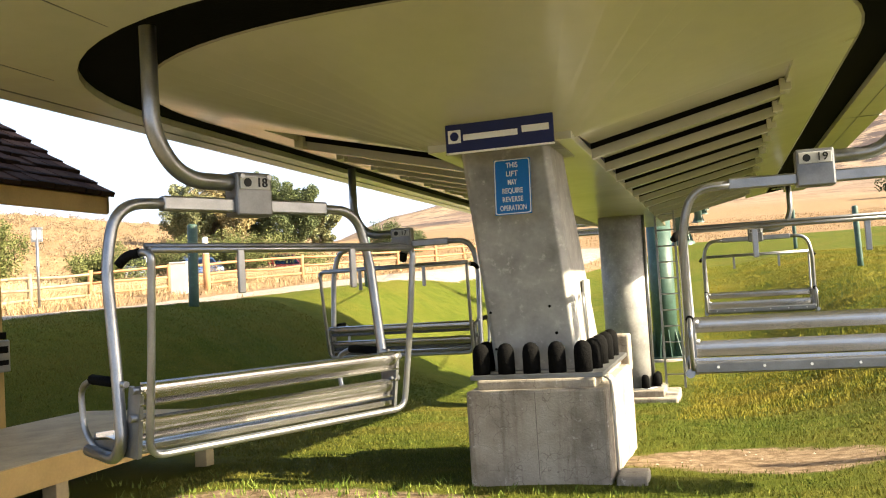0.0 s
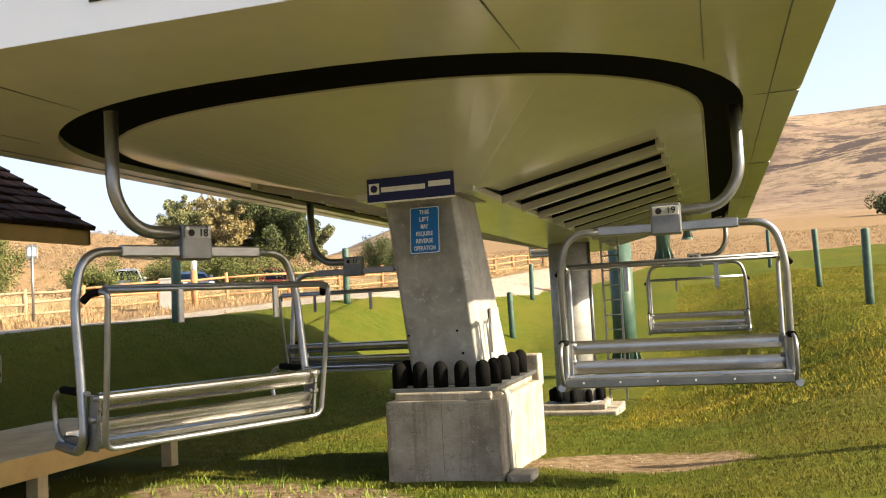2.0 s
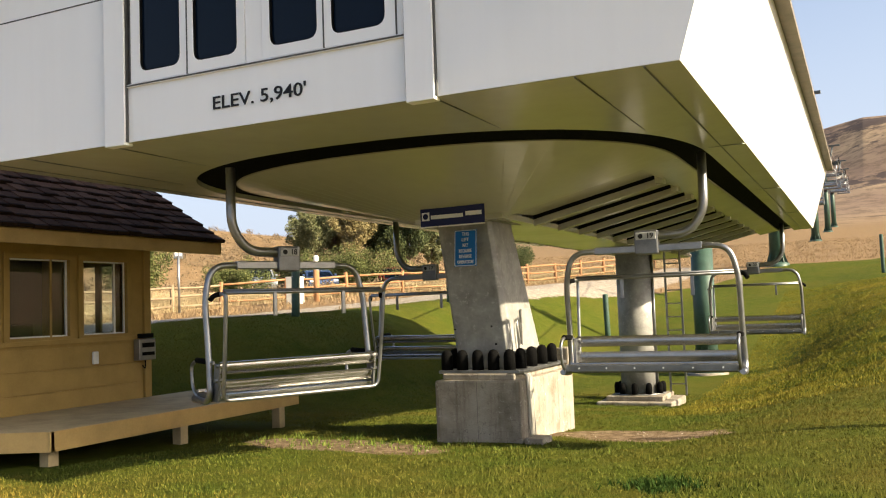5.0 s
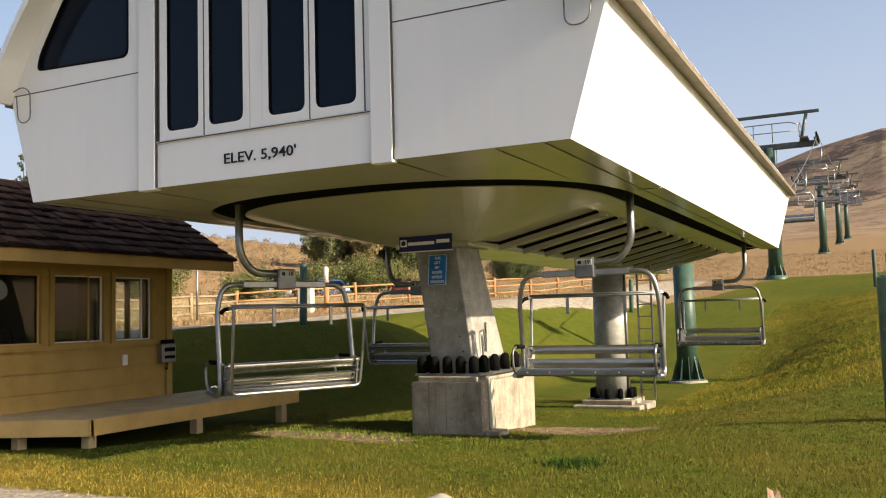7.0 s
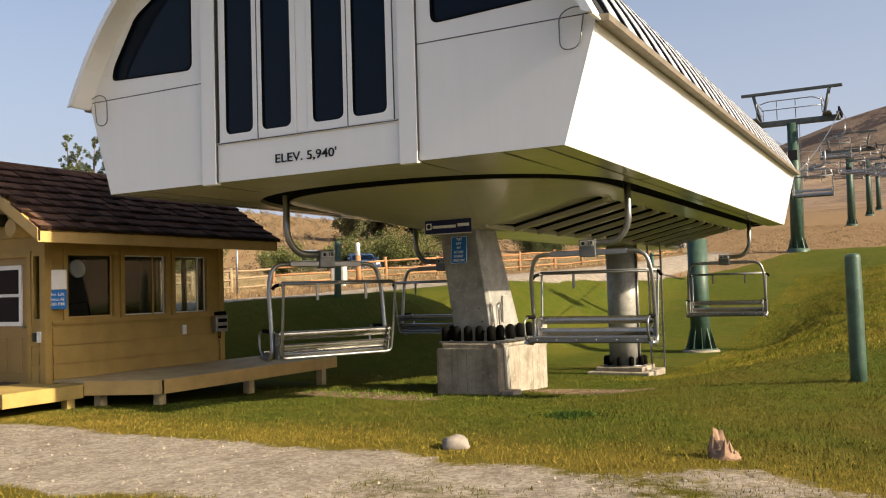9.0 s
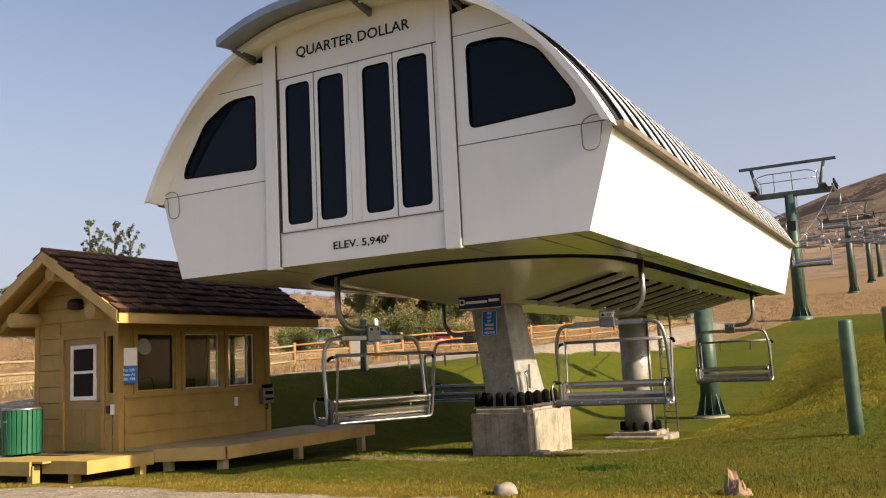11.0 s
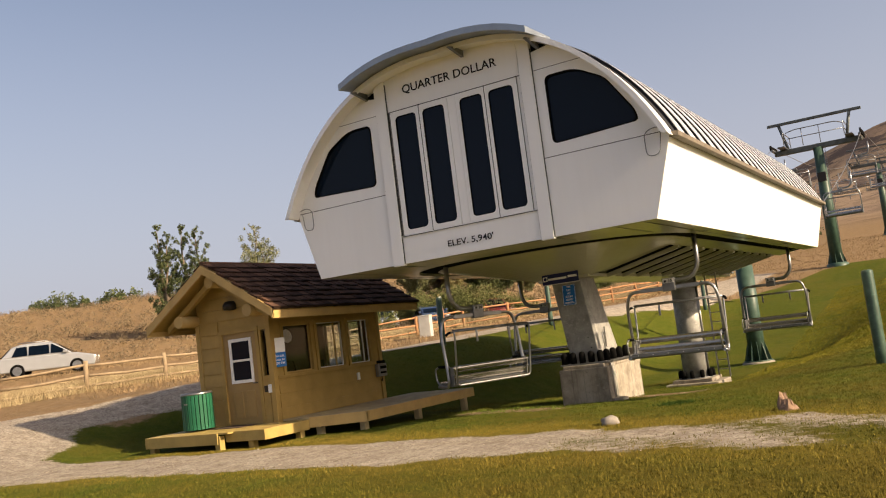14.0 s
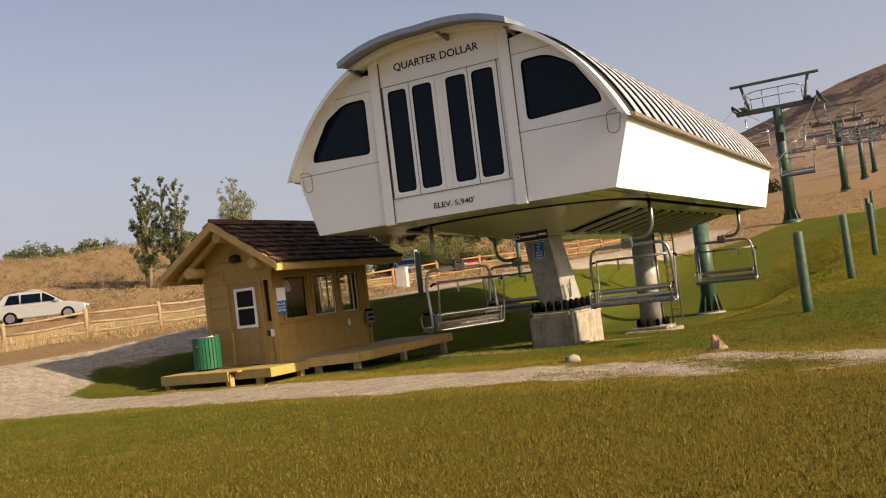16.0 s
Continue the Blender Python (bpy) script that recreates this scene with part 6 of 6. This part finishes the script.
# ---- cars on the road ----
def build_car(m, paint, label, tall=1.66, length=4.7):
    c = tagged(empty("car", m), label, "car", "cars on the road")
    L, H = length / 2, tall
    # body: side outline drawn across the width, with the cabin narrowed
    low = [(-L, 0.45), (-L + 0.05, 0.30), (L - 0.1, 0.28), (L, 0.5), (L - 0.05, 0.78), (L - 0.9, 0.98), (-L + 0.1, 1.02), (-L, 0.9)]
    part("body", prism(low, -0.92, 0.92, "xz", bevel=0.06), paint, c)
    roof = [(-L + 0.10, 1.0), (L - 1.05, 0.96), (L - 1.95, H - 0.10), (L - 2.5, H), (-L + 1.0, H - 0.04), (-L + 0.62, H - 0.14)]
    cab = prism(roof, -0.78, 0.78, "xz", bevel=0.07)
    for v in cab.verts:
        v.co.y *= 1.12 - 0.16 * (v.co.z - 0.96) / (H - 0.96)
    k = part("cabin", cab, paint, c)
    for s in (-1, 1):
        for a, b in (((-L + 0.62, 0.0), (-L + 1.35, 0)), ((-L + 1.40, 0), (-L + 2.36, 0)), ((-L + 2.41, 0), (L - 1.25, 0))):
            x0, x1 = a[0], b[0]
            top = H - 0.17
            xt0, xt1 = max(x0 + 0.03, -L + 0.86), min(x1 - 0.02, L - 1.98)
            y0, y1 = s * 0.885, s * 0.80
            bm = bmesh.new()
            q = [bm.verts.new(p) for p in ((x0, y0, 1.06), (x1, y0, 1.06), (xt1, y1, top), (xt0, y1, top))]
            bm.faces.new(q)
            bmesh.ops.solidify(bm, geom=bm.faces[:], thickness=0.02)
            part("side_window", bm, M_GLASS_DARK, k)
        for x in (-L + 0.85, L - 0.9):
            w = part("wheel", lathe([(0.2, -0.1), (0.33, -0.11), (0.345, -0.05), (0.345, 0.05), (0.33, 0.11), (0.2, 0.1)], seg=20, m=Matrix.Translation((x, s * 0.84, 0.345)) @ Matrix.Rotation(radians(90), 4, "X")), M_BLACK, c)
            part("rim", lathe([(0.05, 0.0), (0.21, 0.005), (0.22, 0.03)], seg=12, m=Matrix.Translation((x, s * 0.93, 0.345)) @ Matrix.Rotation(radians(-90 * s), 4, "X")), M_GALV, w)
        part("tail_lamp", box(-L - 0.015, -L + 0.12, s * 0.8 - 0.1, s * 0.8 + 0.1, 0.82, 0.98, 0.02), M_TAIL, c)
        part("headlight", box(L - 0.25, L - 0.02, s * 0.72 - 0.13, s * 0.72 + 0.13, 0.62, 0.76, 0.03), M_SIGN_W, c)
        part("mirror", box(L - 1.5, L - 1.3, s * 0.98 - 0.08, s * 0.98 + 0.08, 1.02, 1.16, 0.03), paint, c)
        part("roof_rail", tube([(-L + 0.9, s * 0.66, H + 0.03), (L - 2.2, s * 0.66, H + 0.04)], 0.02, seg=6), M_GALV, c)
    for pts, nm in ((((-L + 0.10, 1.06), (-L + 0.56, H - 0.18)), "rear_window"), (((L - 1.02, 1.0), (L - 1.92, H - 0.14)), "windscreen")):
        (x0, z0), (x1, z1) = pts
        d = -0.025 if nm == "rear_window" else 0.025
        bm = bmesh.new()
        q = [bm.verts.new(p) for p in ((x0 + d, -0.74, z0), (x0 + d, 0.74, z0), (x1 + d, 0.64, z1), (x1 + d, -0.64, z1))]
        bm.faces.new(q)
        bmesh.ops.solidify(bm, geom=bm.faces[:], thickness=0.015)
        part(nm, bm, M_GLASS_DARK, k)
    part("bumper", box(-L - 0.06, -L + 0.08, -0.85, 0.85, 0.36, 0.62, 0.04), paint, c)
    return c


M_TAIL = worn("red_lamp_lens", (0.25, 0.01, 0.01), 0.2)


def car_paint(name, col):
    n = Nodes(name, 0.25, 0.35)
    n.put("Base Color", n.ramp(n.noise(3.0), [(0.3, tuple(v * 0.94 for v in col)), (0.7, col)]))
    n.put("Coat Weight", 0.6)
    return n.mat


x, y = -32.2, 16.6
build_car(pose(x, y, ground(x, y), 0, 0, 46), car_paint("silver_paint", (0.36, 0.37, 0.38)), "bright silver estate car on the road behind the fence", 1.68, 4.5)
for x, y, yaw, col, nm, tall in ((-28.6, 40.8, 312, (0.28, 0.30, 0.32), "pale silver", 1.70), (-26.0, 43.3, 314, (0.04, 0.07, 0.15), "dark blue", 1.5), (-22.8, 46.9, 318, (0.20, 0.02, 0.02), "dark red", 1.75)):
    build_car(pose(x, y, ground(x, y), 0, 0, yaw), car_paint(nm.replace(" ", "_") + "_paint", col), nm + " car on the road beyond the fence", tall, 4.6)


# ---- grass, dry tufts, pebbles ----
def blade_material(name, cols, patch, gold=False):
    """Grass with patches that follow the lawn's own variation."""
    n = Nodes(name, 0.7)
    r = n.node("ShaderNodeNewGeometry").outputs["Random Per Island"]
    p = n.world_pos()
    c = n.ramp(r, [(i / (len(cols) - 1), col) for i, col in enumerate(cols)])
    big = n.noise(0.35, 4, 0.55, p)
    mid = n.noise(3.2, 5, 0.6, p)
    c = n.mix(n.ramp(big, [(0.40, (0, 0, 0)), (0.68, (0.75, 0.75, 0.75))]), c, patch)
    c = n.mix(n.ramp(mid, [(0.5, (0, 0, 0)), (0.75, (0.5, 0.5, 0.5))]), c, patch)
    if gold:
        sepp = n.node("ShaderNodeSeparateXYZ")
        n.link(p, sepp.inputs[0])
        g = n.ramp(n.math("ADD", n.math("ADD", n.math("MULTIPLY", sepp.outputs[1], -0.040), n.math("MULTIPLY", sepp.outputs[0], 0.030)), n.math("MULTIPLY", n.noise(1.1, 5, 0.65, p), 0.9)), [(0.30, (0, 0, 0)), (0.85, (0.85, 0.85, 0.85))])
        c = n.mix(g, c, n.ramp(r, [(0.0, (0.062, 0.052, 0.008)), (1.0, (0.19, 0.140, 0.026))]))
    n.put("Base Color", c)
    n.put("Specular IOR Level", 0.05)
    return n.mat


def blades(px, py, pz, n_each, h, w, spread_r, rng):
    k = len(px)
    x, y, z = np.repeat(px, n_each), np.repeat(py, n_each), np.repeat(pz, n_each)
    m = k * n_each
    x = x + rng.normal(size=m) * spread_r
    y = y + rng.normal(size=m) * spread_r
    a = rng.uniform(0, 2 * np.pi, m)
    hh = h * rng.uniform(0.5, 1.35, m)
    ww = w * rng.uniform(0.7, 1.3, m)
    lean = rng.normal(size=(m, 2)) * hh[:, None] * 0.45
    v = np.stack([np.stack([x - np.cos(a) * ww, y - np.sin(a) * ww, z - 0.01], 1), np.stack([x + np.cos(a) * ww, y + np.sin(a) * ww, z - 0.01], 1),
                  np.stack([x + lean[:, 0], y + lean[:, 1], z + hh], 1)], 1).reshape(-1, 3)
    return v, np.arange(m * 3).reshape(-1, 3)


def scatter_grass():
    rng = np.random.default_rng(2)
    n = 360000
    x = rng.uniform(-13, 15, n)
    y = -13 + 32 * rng.random(n) ** 1.15
    g, d, s = cover(x, y)
    keep = rng.random(n) > np.maximum.reduce([g * 1.25, d, s * 1.15])
    keep &= ~((x > -5.3) & (x < -3.2) & (y > 3.1) & (y < 8.7)) & ~((x > -7.8) & (x < -4.4) & (y > 1.5) & (y < 7.2)) & ~((x > -0.3) & (x < 0.9) & (y > 6.9) & (y < 9.3))
    yellow = keep & (rng.random(n) < straw(x, y) * 0.9)
    keep &= ~yellow
    sx, sy = x[yellow], y[yellow]
    v, f = blades(sx, sy, turf(sx, sy), 3, 0.030, 0.0055, 0.03, rng)
    me = mesh_of("straw_grass", v, f, blade_material("straw_blades", [(0.090, 0.080, 0.010), (0.165, 0.138, 0.018), (0.27, 0.205, 0.045)], (0.22, 0.155, 0.035)))
    tagged(new("straw_grass", me), "yellowed short turf along the gravel track", "grass", kind="stuff")
    x, y = x[keep], y[keep]
    v, f = blades(x, y, turf(x, y), 3, 0.028, 0.0055, 0.03, rng)
    me = mesh_of("lawn_grass", v, f, blade_material("lawn_blades", [(0.028, 0.050, 0.007), (0.064, 0.088, 0.012), (0.125, 0.138, 0.026)], (0.132, 0.102, 0.022), True))
    tagged(new("lawn_grass", me), "short mown green lawn grass with yellowed patches", "grass", kind="stuff")
    n = 110000
    x, y = rng.uniform(1.2, 20, n), rng.uniform(12, 46, n)
    g, d, s = cover(x, y)
    keep = rng.random(n) > np.maximum.reduce([g * 1.25, d, s * 1.1])
    x, y = x[keep], y[keep]
    v, f = blades(x, y, turf(x, y), 3, 0.048, 0.009, 0.05, rng)
    me = mesh_of("slope_grass", v, f, blade_material("slope_blades", [(0.065, 0.078, 0.008), (0.125, 0.130, 0.014), (0.20, 0.185, 0.026)], (0.23, 0.172, 0.028)))
    tagged(new("slope_grass", me), "mown green and yellow grass on the bank", "grass", kind="stuff")
    # tall dry grass behind and before the fence, tufts over the slope
    n = 42000
    t = rng.random(n)
    pts = np.array(fence_points(0.5))
    i = rng.integers(0, len(pts), n)
    x = pts[i, 0] - np.abs(rng.normal(size=n)) * 1.3 - 0.15 + rng.normal(size=n) * 0.2
    y = pts[i, 1] + rng.normal(size=n) * 0.6 + np.where(pts[i, 1] > 27, 1.2 * rng.random(n), 0)
    v, f = blades(x, y, turf(x, y), 6, 0.42, 0.007, 0.14, rng)
    me = mesh_of("dry_grass", v, f, blade_material("dry_blades", [(0.30, 0.225, 0.125), (0.42, 0.33, 0.19), (0.52, 0.43, 0.27)], (0.40, 0.31, 0.18)))
    tagged(new("dry_grass", me), "tall straw-coloured dry grass along the fence", "grass", kind="stuff")
    n = 26000
    r = 14 + 100 * rng.random(n) ** 0.8
    az = rng.uniform(-75, 14, n)
    x, y = r * np.sin(np.radians(az)), 2 + r * np.cos(np.radians(az))
    g, d, s = cover(x, y)
    keep = (d > 0.6) & (g < 0.3)
    x, y = x[keep], y[keep]
    v, f = blades(x, y, turf(x, y), 6, 0.16, 0.014, 0.18, rng)
    me = mesh_of("meadow_tufts", v, f, blade_material("meadow_blades", [(0.17, 0.112, 0.060), (0.25, 0.172, 0.092), (0.33, 0.235, 0.135)], (0.21, 0.142, 0.078)))
    tagged(new("meadow_tufts", me), "dry tufted meadow grass and sage over the slopes", "grass", kind="stuff")
    # sage bushes
    n = 3200
    r = 36 + 80 * rng.random(n) ** 0.8
    az = rng.uniform(-72, -22, n)
    x, y = r * np.sin(np.radians(az)), 2 + r * np.cos(np.radians(az))
    c = np.stack([x, y, height(x, y) + 0.15, rng.uniform(0.2, 0.5, n)], 1)
    v, f = leaves(c.tolist(), 150000, 0.06, rng)
    me = mesh_of("sagebrush", v, f, leaf_material("sage_leaves", (0.115, 0.088, 0.055), (0.25, 0.185, 0.115)))
    tagged(new("sagebrush", me), "low grey-brown sagebrush scattered over the hillside", "shrubs", kind="stuff")
    # weeds on the bare soil
    n = 110
    x, y = rng.normal(-1.2, 1.2, n), rng.normal(6.55, 0.3, n)
    keep = ~((x > -0.35) & (x < 0.95) & (y > 6.9))
    x, y = x[keep], y[keep]
    v, f = blades(x, y, turf(x, y), 7, 0.06, 0.008, 0.05, rng)
    me = mesh_of("weeds", v, f, blade_material("weed_blades", [(0.05, 0.09, 0.012), (0.10, 0.15, 0.02), (0.2, 0.24, 0.05)], (0.14, 0.16, 0.04)))
    tagged(new("weeds", me), "green weeds on the bare soil by the block", "weeds", kind="stuff")
    n = 200
    x, y = rng.normal(3.1, 0.15, n), rng.normal(4.4, 0.15, n)
    v, f = blades(x, y, turf(x, y), 6, 0.05, 0.008, 0.03, rng)
    me = mesh_of("clover_patch", v, f, blade_material("clover_blades", [(0.02, 0.045, 0.008), (0.04, 0.07, 0.012)], (0.03, 0.055, 0.01)))
    tagged(new("clover_patch", me), "darker green clover patch in the lawn", "grass", kind="stuff")
    # pebbles on the track
    n = 30000
    x, y = rng.uniform(-16, 13, n), rng.uniform(-4, 10, n)
    g, d, s = cover(x, y)
    keep = (g + 0.5 * s > rng.uniform(0.35, 0.9, n))
    x, y = x[keep], y[keep]
    m = len(x)
    z = turf(x, y)
    r = rng.uniform(0.005, 0.015, m) * np.where(rng.random(m) < 0.03, 2.0, 1)
    octa = np.array([(1, 0, 0), (0, 1, 0), (-1, 0, 0), (0, -1, 0), (0, 0, 0.7), (0, 0, -0.7)])
    jit = 1 + 0.35 * rng.normal(size=(m, 6, 1))
    v = np.stack([x, y, z + r * 0.2], 1)[:, None, :] + octa[None] * r[:, None, None] * jit
    tri = np.array([(0, 1, 4), (1, 2, 4), (2, 3, 4), (3, 0, 4), (1, 0, 5), (2, 1, 5), (3, 2, 5), (0, 3, 5)])
    f = (tri[None] + 6 * np.arange(m)[:, None, None]).reshape(-1, 3)
    me = mesh_of("pebbles", v.reshape(-1, 3), f, leaf_material("pebble_stone", (0.20, 0.16, 0.12), (0.42, 0.36, 0.29)))
    tagged(new("pebbles", me), "loose pale gravel pebbles on the track", "gravel", kind="stuff")


scatter_grass()
